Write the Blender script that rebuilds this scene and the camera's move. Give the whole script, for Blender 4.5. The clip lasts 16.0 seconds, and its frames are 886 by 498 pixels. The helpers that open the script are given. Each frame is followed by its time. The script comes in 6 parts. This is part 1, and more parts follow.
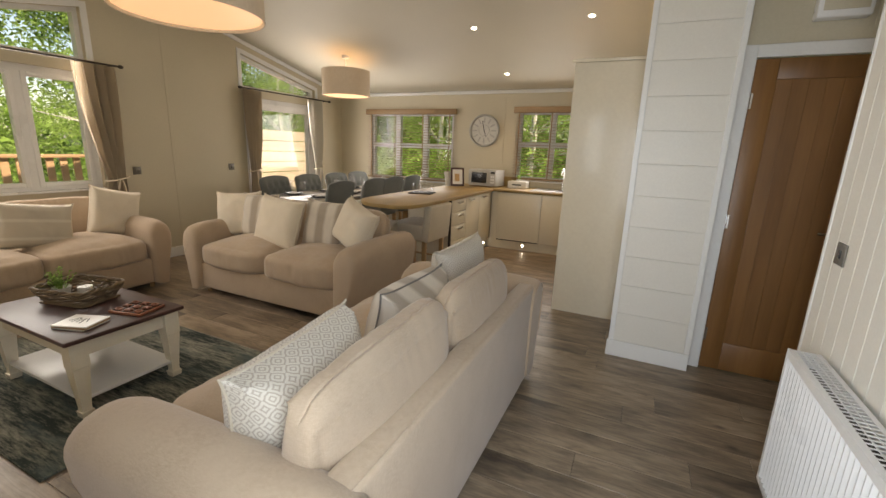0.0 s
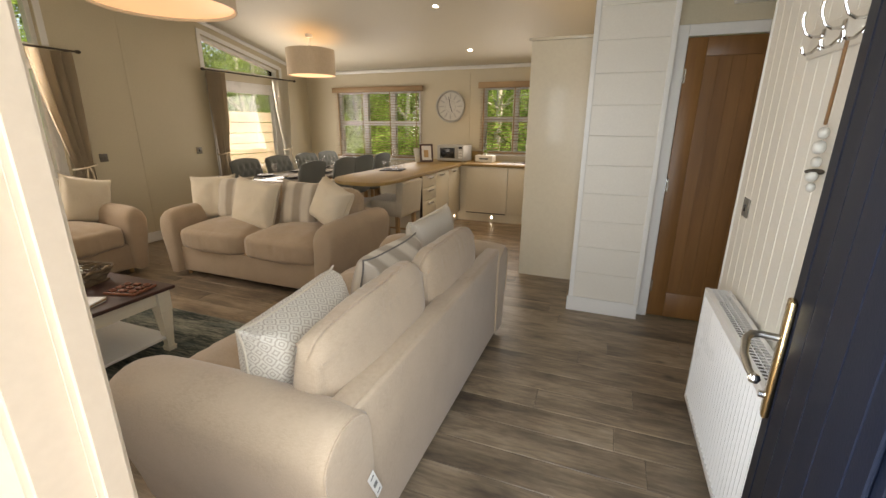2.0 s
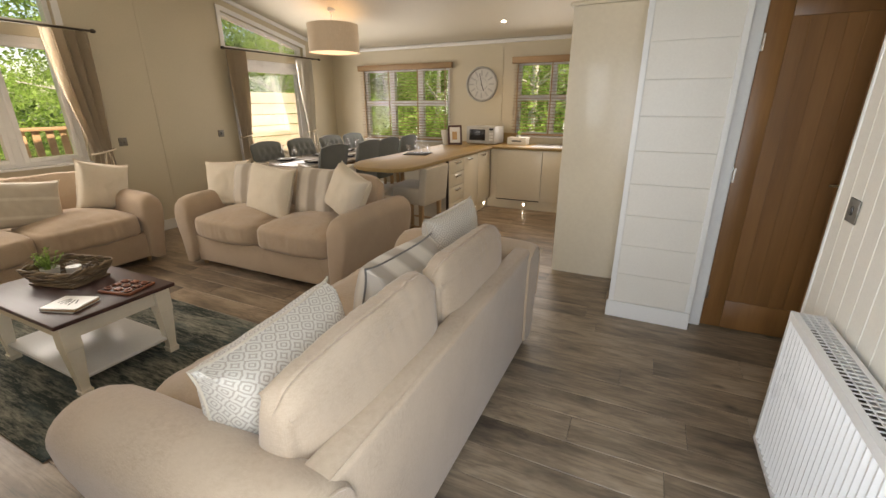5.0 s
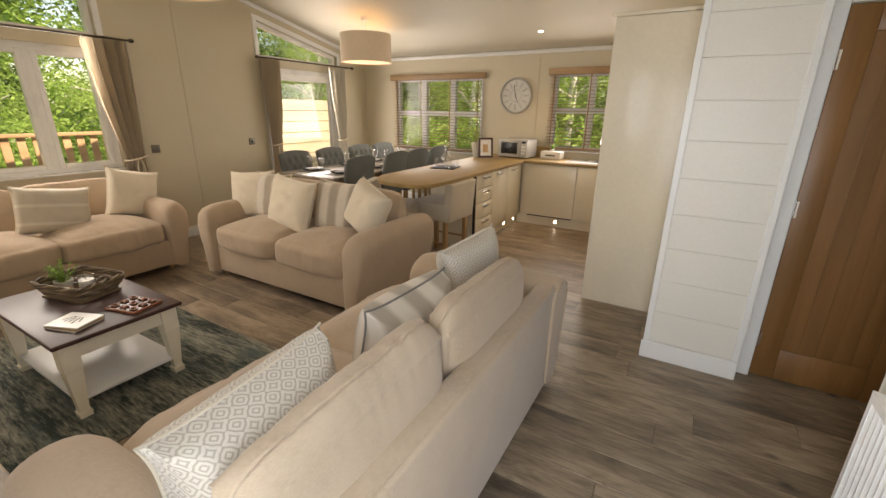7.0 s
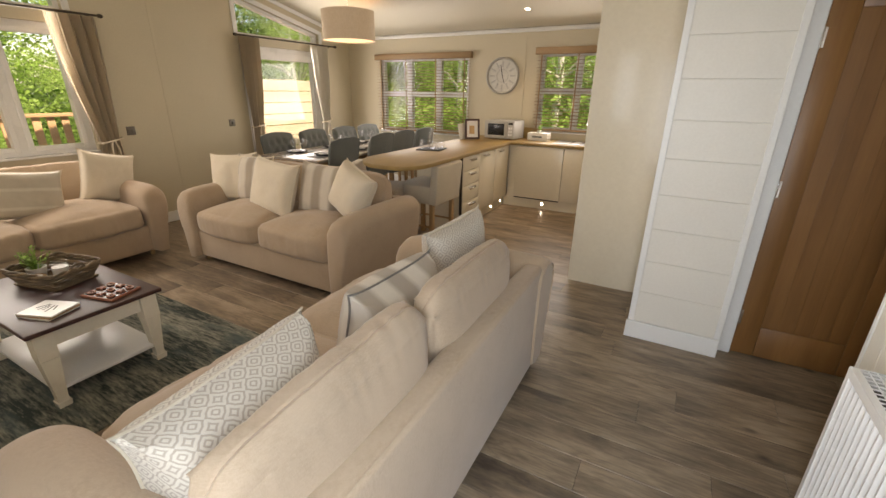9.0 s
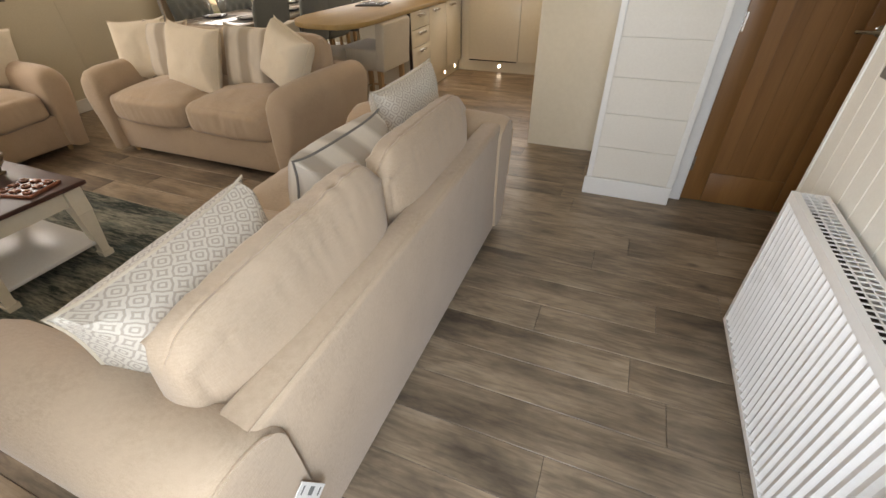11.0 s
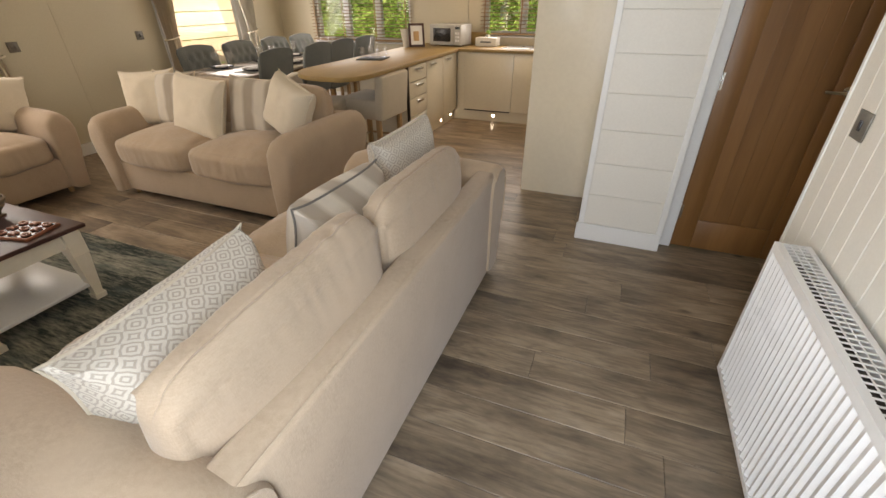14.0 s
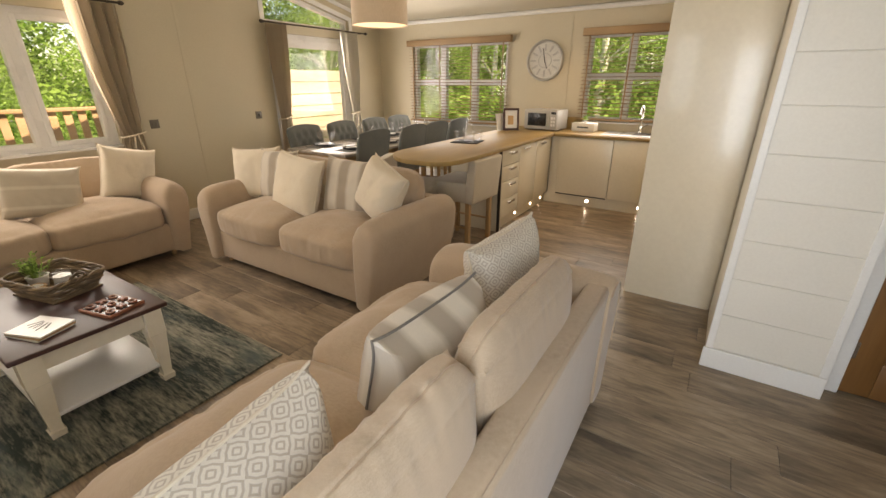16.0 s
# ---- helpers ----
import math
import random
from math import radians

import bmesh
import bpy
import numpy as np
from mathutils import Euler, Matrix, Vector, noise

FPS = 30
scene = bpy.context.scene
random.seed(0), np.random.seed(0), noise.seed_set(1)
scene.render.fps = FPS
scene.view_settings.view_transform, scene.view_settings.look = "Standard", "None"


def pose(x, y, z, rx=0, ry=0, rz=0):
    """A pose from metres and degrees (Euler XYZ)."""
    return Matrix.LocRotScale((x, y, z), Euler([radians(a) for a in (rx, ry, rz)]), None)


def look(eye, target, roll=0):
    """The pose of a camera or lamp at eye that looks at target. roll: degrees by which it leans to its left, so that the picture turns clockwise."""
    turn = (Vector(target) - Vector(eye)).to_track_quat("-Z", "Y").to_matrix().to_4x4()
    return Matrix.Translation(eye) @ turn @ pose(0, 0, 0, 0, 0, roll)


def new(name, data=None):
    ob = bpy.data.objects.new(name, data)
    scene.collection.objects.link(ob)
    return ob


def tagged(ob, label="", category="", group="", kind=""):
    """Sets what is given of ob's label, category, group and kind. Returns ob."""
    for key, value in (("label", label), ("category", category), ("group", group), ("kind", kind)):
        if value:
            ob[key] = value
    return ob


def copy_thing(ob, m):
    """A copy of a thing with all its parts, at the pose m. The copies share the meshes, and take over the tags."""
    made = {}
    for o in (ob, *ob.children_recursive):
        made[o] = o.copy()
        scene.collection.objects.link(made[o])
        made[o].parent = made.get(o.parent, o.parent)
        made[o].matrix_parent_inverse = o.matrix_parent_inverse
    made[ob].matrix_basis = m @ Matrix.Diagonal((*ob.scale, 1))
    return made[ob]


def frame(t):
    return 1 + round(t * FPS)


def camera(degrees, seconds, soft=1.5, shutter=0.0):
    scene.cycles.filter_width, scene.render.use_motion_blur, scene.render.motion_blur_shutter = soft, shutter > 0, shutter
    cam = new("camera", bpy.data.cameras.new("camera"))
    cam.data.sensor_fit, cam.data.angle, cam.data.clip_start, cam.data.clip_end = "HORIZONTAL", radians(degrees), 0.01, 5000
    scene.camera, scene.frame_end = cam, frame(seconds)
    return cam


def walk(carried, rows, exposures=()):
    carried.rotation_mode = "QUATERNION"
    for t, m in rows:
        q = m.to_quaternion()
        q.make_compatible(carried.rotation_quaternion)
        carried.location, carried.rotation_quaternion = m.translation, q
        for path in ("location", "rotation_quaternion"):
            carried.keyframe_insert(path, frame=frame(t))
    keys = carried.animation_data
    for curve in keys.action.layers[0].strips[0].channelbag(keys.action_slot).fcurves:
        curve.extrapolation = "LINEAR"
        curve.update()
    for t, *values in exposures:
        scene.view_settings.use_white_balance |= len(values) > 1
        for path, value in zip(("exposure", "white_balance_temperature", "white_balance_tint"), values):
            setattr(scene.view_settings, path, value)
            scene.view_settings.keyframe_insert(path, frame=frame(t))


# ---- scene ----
cam = camera(93.0, 16.0)
PATH = [
    (0, (0.082, -3.07, 1.415), (-0.741, -1.307, 0.948), 2.0),
    (0.5, (0.098, -3.09, 1.427), (-0.651, -1.292, 0.971), 3.2),
    (1, (0.143, -3.218, 1.447), (-0.481, -1.385, 0.947), 0.1),
    (1.5, (0.178, -3.283, 1.441), (-0.31, -1.416, 0.915), 0.3),
    (2, (0.187, -3.299, 1.436), (-0.506, -1.512, 0.865), 0.3),
    (2.5, (0.203, -3.292, 1.435), (-0.628, -1.574, 0.836), -1.5),
    (3, (0.212, -3.28, 1.43), (-0.606, -1.555, 0.835), -0.3),
    (3.5, (0.217, -3.241, 1.407), (-0.581, -1.504, 0.819), -0.3),
    (6, (0.053, -2.762, 1.484), (-0.809, -1.097, 0.789), 0.1),
    (6.5, (0.07, -2.721, 1.502), (-0.838, -1.061, 0.854), 0.6),
    (7, (0.076, -2.723, 1.505), (-0.878, -1.082, 0.874), 0.7),
    (7.5, (0.076, -2.707, 1.495), (-0.879, -1.082, 0.827), 0.0),
    (8, (0.085, -2.697, 1.493), (-0.831, -1.058, 0.806), 0.3),
    (10.5, (0.058, -2.698, 1.474), (-0.795, -1.092, 0.641), 0.3),
    (11, (0.084, -2.669, 1.385), (-0.54, -1.187, 0.197), -1.3),
    (11.5, (0.088, -2.669, 1.4), (-0.556, -1.132, 0.296), -1.1),
    (12, (0.084, -2.708, 1.445), (-0.682, -1.102, 0.531), -1.9),
    (12.5, (0.086, -2.694, 1.432), (-0.606, -1.083, 0.469), -1.0),
    (13, (0.095, -2.693, 1.428), (-0.605, -1.079, 0.476), -1.2),
    (13.5, (0.099, -2.68, 1.424), (-0.562, -1.068, 0.44), -0.7),
    (14, (0.091, -2.675, 1.415), (-0.551, -1.083, 0.388), -0.4),
    (14.5, (0.044, -2.679, 1.427), (-0.771, -1.135, 0.452), 0.0),
    (15, (-0.032, -2.659, 1.457), (-1.017, -1.137, 0.612), 1.1),
    (15.5, (-0.157, -2.534, 1.453), (-1.078, -0.939, 0.675), 4.4),
    (16, (-0.166, -2.395, 1.457), (-1.169, -0.832, 0.715), -0.1),
]
walk(cam, [(t, look(eye, target, roll)) for t, eye, target, roll in PATH], exposures=[(0.0, 0.61, 8050, 18), (0.5, 0.60, 8400, 18), (1.5, 0.67, 9200, 20), (2.0, 0.61, 8500, 19), (2.5, 0.64, 7750, 18), (3.5, 0.62, 7600, 17), (6.0, 0.86, 8300, 20), (8.0, 0.86, 8350, 20), (10.5, 0.88, 8150, 20), (14.0, 0.88, 8150, 20), (15.0, 0.92, 8350, 20), (16.0, 0.98, 8550, 20)])

# ---- light ----
world = bpy.data.worlds.new("world")
scene.world = world
world.use_nodes = True
wn = world.node_tree.nodes
sky = wn.new("ShaderNodeTexSky")
sky.sky_type = "NISHITA"
sky.sun_disc = False
sky.sun_elevation, sky.sun_rotation = radians(46), radians(108)
world.node_tree.links.new(sky.outputs[0], wn["Background"].inputs[0])
wn["Background"].inputs[1].default_value = 0.15

SUN_DIR = Vector((-0.66, 0.22, -0.72))  # the way the light travels
sun = new("sun", bpy.data.lights.new("sun", "SUN"))
sun.data.energy, sun.data.angle, sun.data.color = 5.0, radians(0.6), (1.0, 0.93, 0.82)
sun.matrix_world = look((0, 0, 20), Vector((0, 0, 20)) + SUN_DIR)


def window_light(name, place, target, sx, sy, watts, colour=(0.86, 0.93, 1.0)):
    """An area lamp in an opening, for the light of the sky."""
    ob = new(name, bpy.data.lights.new(name, "AREA"))
    ob.data.shape, ob.data.size, ob.data.size_y = "RECTANGLE", sx, sy
    ob.data.energy, ob.data.color = watts, colour
    ob.matrix_world = look(place, target)
    return ob


window_light("sky_light_gable_near", (-4.99, -1.50, 1.64), (0, -1.5, 1.60), 1.7, 1.05, 25, (0.88, 0.94, 1.0))
window_light("sky_light_gable_far", (-4.985, 1.98, 1.25), (0, 1.9, 1.0), 0.95, 1.6, 24)
window_light("sky_light_dining", (-3.60, 3.24, 1.42), (-3.6, 0, 1.1), 1.5, 1.0, 10)
window_light("sky_light_kitchen", (-1.23, 3.24, 1.48), (-1.2, 0, 1.1), 0.9, 0.9, 8)
window_light("sky_light_entrance", (0.13, -2.96, 1.18), (-0.25, 0, 0.55), 0.56, 1.30, 15.5, (0.53, 0.75, 1.0))
window_light("sky_light_sidelight", (-0.74, -2.955, 1.55), (-0.66, 0, 1.35), 0.28, 0.90, 2.8, (0.60, 0.80, 1.0))
window_light("sky_light_porch", (0.10, -3.72, 1.20), (-0.5, -1.5, 0.5), 0.9, 1.9, 7.5, (0.92, 0.96, 1.0))

# ---- materials ----


def nodes_of(name):
    m = bpy.data.materials.new(name)
    m.use_nodes = True
    t = m.node_tree
    return m, t, t.nodes["Principled BSDF"], t.links.new


def node(t, kind, **values):
    n = t.nodes.new(kind)
    for key, v in values.items():
        if key == "op":
            n.operation = v
        elif key == "dtype":
            n.data_type = v
        else:
            n.inputs[key.replace("_", " ")].default_value = v
    return n


def mixer(t, fac, a, b):
    n = t.nodes.new("ShaderNodeMix")
    n.data_type = "RGBA"
    if isinstance(fac, (int, float)):
        n.inputs[0].default_value = fac
    else:
        t.links.new(fac, n.inputs[0])
    for slot, v in ((6, a), (7, b)):
        if isinstance(v, tuple):
            n.inputs[slot].default_value = (*v, 1)
        else:
            t.links.new(v, n.inputs[slot])
    return n.outputs[2]


def ramp(t, src, lo, hi):
    n = t.nodes.new("ShaderNodeMapRange")
    n.inputs[1].default_value, n.inputs[2].default_value = lo, hi
    t.links.new(src, n.inputs[0])
    return n.outputs[0]


def bump(t, p, height, strength, distance=0.002):
    b = t.nodes.new("ShaderNodeBump")
    b.inputs["Strength"].default_value, b.inputs["Distance"].default_value = strength, distance
    t.links.new(height, b.inputs["Height"])
    t.links.new(b.outputs[0], p.inputs["Normal"])


def coords(t, scale=(1, 1, 1), kind="Object", shift=False):
    c = t.nodes.new("ShaderNodeTexCoord")
    mp = t.nodes.new("ShaderNodeMapping")
    mp.inputs["Scale"].default_value = scale
    t.links.new(c.outputs[kind], mp.inputs[0])
    if shift:
        info = t.nodes.new("ShaderNodeObjectInfo")
        mul = node(t, "ShaderNodeMath", op="MULTIPLY")
        mul.inputs[1].default_value = 57.0
        t.links.new(info.outputs["Random"], mul.inputs[0])
        comb = t.nodes.new("ShaderNodeCombineXYZ")
        for i in range(3):
            t.links.new(mul.outputs[0], comb.inputs[i])
        t.links.new(comb.outputs[0], mp.inputs["Location"])
    return mp.outputs[0]


def noise_of(t, vec, scale, detail=3.0, rough=0.55):
    n = t.nodes.new("ShaderNodeTexNoise")
    n.inputs["Scale"].default_value, n.inputs["Detail"].default_value, n.inputs["Roughness"].default_value = scale, detail, rough
    t.links.new(vec, n.inputs["Vector"])
    return n.outputs["Fac"]


def surface(name, dark, light, big=2.0, fine=60.0, rough=0.5, metal=0.0, relief=0.15, stretch=(1, 1, 1), spread=0.12, coat=0.0, sheen=0.0):
    """Two tones mixed by a coarse and a fine noise, with fine relief and uneven gloss."""
    m, t, p, link = nodes_of(name)
    vec = coords(t, stretch, shift=True)
    a, b = noise_of(t, vec, big), noise_of(t, vec, fine, 4)
    add = node(t, "ShaderNodeMath", op="ADD")
    half = node(t, "ShaderNodeMath", op="MULTIPLY")
    half.inputs[1].default_value = 0.5
    link(a, add.inputs[0]), link(b, add.inputs[1]), link(add.outputs[0], half.inputs[0])
    link(mixer(t, ramp(t, half.outputs[0], 0.35, 0.65), dark, light), p.inputs["Base Color"])
    r = t.nodes.new("ShaderNodeMapRange")
    r.inputs[3].default_value, r.inputs[4].default_value = max(0.02, rough - spread), min(1.0, rough + spread)
    link(a, r.inputs[0]), link(r.outputs[0], p.inputs["Roughness"])
    p.inputs["Metallic"].default_value = metal
    p.inputs["Coat Weight"].default_value = coat
    p.inputs["Sheen Weight"].default_value = sheen
    if relief:
        bump(t, p, b, relief)
    return m


def fabric(name, dark, light, weave=420.0, sheen=0.25, through_light=0.0, crease=0.0):
    """Woven cloth: slubs along two ways and soft blotches."""
    m, t, p, link = nodes_of(name)
    vec = coords(t, (1, 1, 1), shift=True)
    blot = noise_of(t, vec, 5.0, 3)
    wa = noise_of(t, coords(t, (1, 1, 0.15), shift=True), weave, 2)
    wb = noise_of(t, coords(t, (0.15, 0.15, 1), shift=True), weave, 2)
    mx = node(t, "ShaderNodeMath", op="ADD")
    link(wa, mx.inputs[0]), link(wb, mx.inputs[1])
    c1 = mixer(t, ramp(t, mx.outputs[0], 0.7, 1.3), dark, light)
    link(mixer(t, ramp(t, blot, 0.3, 0.75), c1, light), p.inputs["Base Color"])
    p.inputs["Roughness"].default_value = 0.92
    p.inputs["Sheen Weight"].default_value = sheen
    p.inputs["Specular IOR Level"].default_value = 0.25
    bump(t, p, mx.outputs[0], 0.25, 0.0015)
    if crease:
        # soft rumples under the weave, drawn out across the cushion
        big = noise_of(t, coords(t, (1.9, 1.0, 1.0), shift=True), 5.0, 3, 0.5)
        b2 = t.nodes.new("ShaderNodeBump")
        b2.inputs["Strength"].default_value, b2.inputs["Distance"].default_value = crease, 0.03
        link(big, b2.inputs["Height"])
        weave_bump = [n for n in t.nodes if n.bl_idname == "ShaderNodeBump" and n != b2][0]
        link(b2.outputs[0], weave_bump.inputs["Normal"])
    if through_light:
        tr, mix = t.nodes.new("ShaderNodeBsdfTranslucent"), t.nodes.new("ShaderNodeMixShader")
        link(c1, tr.inputs[0])
        mix.inputs[0].default_value = through_light
        link(p.outputs[0], mix.inputs[1]), link(tr.outputs[0], mix.inputs[2])
        link(mix.outputs[0], t.nodes["Material Output"].inputs[0])
    return m


def wood(name, dark, light, along=0, grain=14.0, rough=0.45, coat=0.0, per_object=0.25, relief=0.12):
    """Grain that runs along one of the axes, with a tone of its own for each piece."""
    m, t, p, link = nodes_of(name)
    s = [1.0, 1.0, 1.0]
    s[along] = 0.07
    vec = coords(t, tuple(s), shift=True)
    g = noise_of(t, vec, grain, 6, 0.62)
    fine = noise_of(t, vec, grain * 9, 3)
    s2 = [1.0, 1.0, 1.0]
    s2[along] = 0.25
    blot = noise_of(t, coords(t, tuple(s2), shift=True), 3.0, 2)
    add = node(t, "ShaderNodeMath", op="ADD")
    mul = node(t, "ShaderNodeMath", op="MULTIPLY")
    mul.inputs[1].default_value = 0.35
    link(fine, mul.inputs[0]), link(g, add.inputs[0]), link(mul.outputs[0], add.inputs[1])
    c1 = mixer(t, ramp(t, add.outputs[0], 0.42, 0.95), dark, light)
    deep = tuple(v * 0.62 for v in dark)
    c2 = mixer(t, ramp(t, blot, 0.62, 0.30), c1, deep)
    c3 = mixer(t, 0.55, c1, c2)
    if per_object:
        info = t.nodes.new("ShaderNodeObjectInfo")
        hsv = t.nodes.new("ShaderNodeHueSaturation")
        r = t.nodes.new("ShaderNodeMapRange")
        r.inputs[3].default_value, r.inputs[4].default_value = 1 - per_object, 1 + per_object
        link(info.outputs["Random"], r.inputs[0]), link(r.outputs[0], hsv.inputs["Value"])
        link(c3, hsv.inputs["Color"])
        c3 = hsv.outputs[0]
    link(c3, p.inputs["Base Color"])
    rr = t.nodes.new("ShaderNodeMapRange")
    rr.inputs[3].default_value, rr.inputs[4].default_value = rough - 0.08, rough + 0.12
    link(g, rr.inputs[0]), link(rr.outputs[0], p.inputs["Roughness"])
    p.inputs["Coat Weight"].default_value = coat
    bump(t, p, add.outputs[0], relief, 0.0015)
    return m


def floor_material():
    """Limed oak boards: fine pores, cathedral figure, knots and short darker smudges, each board with its own cut."""
    m, t, p, link = nodes_of("grey_oak_floor")
    vec = coords(t, (0.16, 1.0, 1.0), shift=True)
    warp = t.nodes.new("ShaderNodeTexNoise")
    warp.inputs["Scale"].default_value, warp.inputs["Detail"].default_value = 2.6, 2
    link(vec, warp.inputs["Vector"])
    mixv = t.nodes.new("ShaderNodeVectorMath")
    mixv.operation = "MULTIPLY_ADD"
    mixv.inputs[1].default_value = (0.14, 0.14, 0.14)
    link(warp.outputs["Color"], mixv.inputs[0]), link(vec, mixv.inputs[2])
    figure = noise_of(t, mixv.outputs[0], 6.0, 3, 0.5)
    mul, wave = node(t, "ShaderNodeMath", op="MULTIPLY"), node(t, "ShaderNodeMath", op="SINE")
    mul.inputs[1].default_value = 95.0
    link(figure, mul.inputs[0]), link(mul.outputs[0], wave.inputs[0])
    pores = noise_of(t, coords(t, (0.03, 1.0, 1.0), shift=True), 150.0, 3, 0.6)
    streak = noise_of(t, coords(t, (0.05, 1.0, 1.0), shift=True), 38.0, 4, 0.6)
    smudge = noise_of(t, coords(t, (0.30, 1.0, 1.0), shift=True), 5.6, 7, 0.66)
    broad = noise_of(t, coords(t, (0.5, 1.0, 1.0), shift=True), 2.6, 3, 0.5)
    knots = t.nodes.new("ShaderNodeTexVoronoi")
    knots.inputs["Scale"].default_value = 3.2
    link(coords(t, (0.55, 1.0, 1.0), shift=True), knots.inputs["Vector"])
    c0 = mixer(t, ramp(t, streak, 0.22, 0.80), (0.245, 0.180, 0.121), (0.385, 0.292, 0.202))
    c1 = mixer(t, ramp(t, wave.outputs[0], -0.2, 3.4), c0, (0.120, 0.088, 0.064))
    c2 = mixer(t, ramp(t, pores, 0.52, 0.92), c1, (0.100, 0.074, 0.055))
    c3 = mixer(t, ramp(t, smudge, 0.45, 0.72), c2, (0.062, 0.046, 0.035))
    c4 = mixer(t, ramp(t, smudge, 0.45, 0.20), c3, (0.520, 0.410, 0.305))
    c5 = mixer(t, ramp(t, knots.outputs["Distance"], 0.075, 0.015), c4, (0.060, 0.043, 0.033))
    c6 = mixer(t, ramp(t, broad, 0.58, 1.05), c5, (0.075, 0.058, 0.046))
    info = t.nodes.new("ShaderNodeObjectInfo")
    hsv = t.nodes.new("ShaderNodeHueSaturation")
    r = t.nodes.new("ShaderNodeMapRange")
    r.inputs[3].default_value, r.inputs[4].default_value = 0.94, 1.13
    link(info.outputs["Random"], r.inputs[0]), link(r.outputs[0], hsv.inputs["Value"]), link(c6, hsv.inputs["Color"])
    link(hsv.outputs[0], p.inputs["Base Color"])
    rr = t.nodes.new("ShaderNodeMapRange")
    rr.inputs[3].default_value, rr.inputs[4].default_value = 0.32, 0.48
    link(streak, rr.inputs[0]), link(rr.outputs[0], p.inputs["Roughness"])
    bump(t, p, pores, 0.16, 0.001)
    return m


def glowing(name, colour, strength):
    m, t, p, link = nodes_of(name)
    p.inputs["Base Color"].default_value = (*colour, 1)
    p.inputs["Emission Color"].default_value = (*colour, 1)
    p.inputs["Emission Strength"].default_value = strength
    return m


def pane_glass(name, ior=1.35, rough=0.02):
    """Thin window glass: mostly clear, with a faint reflection."""
    m, t, p, link = nodes_of(name)
    clear, gloss, mix = t.nodes.new("ShaderNodeBsdfTransparent"), t.nodes.new("ShaderNodeBsdfGlossy"), t.nodes.new("ShaderNodeMixShader")
    fres = t.nodes.new("ShaderNodeFresnel")
    fres.inputs[0].default_value = ior
    gloss.inputs["Roughness"].default_value = rough
    link(fres.outputs[0], mix.inputs[0]), link(clear.outputs[0], mix.inputs[1]), link(gloss.outputs[0], mix.inputs[2])
    link(mix.outputs[0], t.nodes["Material Output"].inputs[0])
    return m


M_WALL = surface("wall_paint", (0.555, 0.488, 0.355), (0.61, 0.54, 0.40), 1.2, 90, 0.55, relief=0.05)
M_BOARD = surface("panelled_paint", (0.75, 0.715, 0.64), (0.80, 0.765, 0.69), 1.5, 90, 0.42, relief=0.05)
M_CEIL = surface("ceiling_paint", (0.60, 0.55, 0.44), (0.65, 0.60, 0.485), 1.0, 80, 0.60, relief=0.04)
M_WHITE = surface("white_paint", (0.78, 0.77, 0.74), (0.83, 0.82, 0.79), 2.0, 90, 0.35, relief=0.04)
M_SHELF = surface("satin_white_shelf", (0.74, 0.73, 0.70), (0.79, 0.78, 0.75), 2.0, 60, 0.30, relief=0.0, spread=0.05, coat=0.6)
M_UPVC = surface("white_plastic", (0.78, 0.77, 0.75), (0.83, 0.82, 0.80), 2.0, 90, 0.28, relief=0.02)
M_GLOSS = surface("cream_gloss_door", (0.73, 0.655, 0.515), (0.78, 0.705, 0.56), 1.5, 40, 0.23, relief=0.0, spread=0.04, coat=0.2)
M_SOFA = fabric("oatmeal_cloth", (0.388, 0.288, 0.198), (0.495, 0.376, 0.270), crease=0.06)
M_CUSHION = fabric("oatmeal_cushion_cloth", (0.388, 0.288, 0.198), (0.495, 0.376, 0.270), crease=0.12)
M_DARKPIPE = fabric("dark_grey_piping_cloth", (0.12, 0.108, 0.094), (0.18, 0.164, 0.145))
M_CREAMCLOTH = fabric("cream_cloth", (0.66, 0.565, 0.43), (0.76, 0.665, 0.525), crease=0.08)
M_FLOOR = floor_material()
M_SUBFLOOR = surface("floor_joint", (0.03, 0.024, 0.02), (0.05, 0.04, 0.03), relief=0)
M_OAK = wood("oak_door", (0.205, 0.090, 0.028), (0.32, 0.152, 0.050), 2, 12.0, 0.38, per_object=0.08)
M_WORKTOP = wood("oak_worktop", (0.285, 0.178, 0.060), (0.42, 0.280, 0.105), 1, 10.0, 0.48, per_object=0)
# dining table oak, greyed and paled: the window's glare is in the colour
M_PALETOP = wood("glare_paled_oak_top", (0.34, 0.29, 0.235), (0.47, 0.41, 0.345), 1, 10.0, 0.26, per_object=0)
M_LEG = wood("light_oak_leg", (0.40, 0.24, 0.11), (0.56, 0.36, 0.18), 2, 20.0, 0.4, per_object=0.1)
M_DARKTOP = wood("dark_stained_top", (0.040, 0.014, 0.012), (0.080, 0.030, 0.024), 0, 14.0, 0.42, per_object=0.05, coat=0.2)
M_BLIND = wood("wood_blind", (0.32, 0.19, 0.09), (0.50, 0.33, 0.18), 0, 14.0, 0.45, per_object=0.1)
M_FENCE = wood("cedar_board", (0.50, 0.30, 0.15), (0.68, 0.46, 0.27), 1, 8.0, 0.7, per_object=0.12)
# paler copy of the fence board: the sunlight on the screen is in its colour
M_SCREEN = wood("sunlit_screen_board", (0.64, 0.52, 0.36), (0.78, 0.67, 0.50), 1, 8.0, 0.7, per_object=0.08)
M_DECK = wood("deck_board", (0.30, 0.20, 0.11), (0.46, 0.33, 0.20), 1, 8.0, 0.7, per_object=0.12)
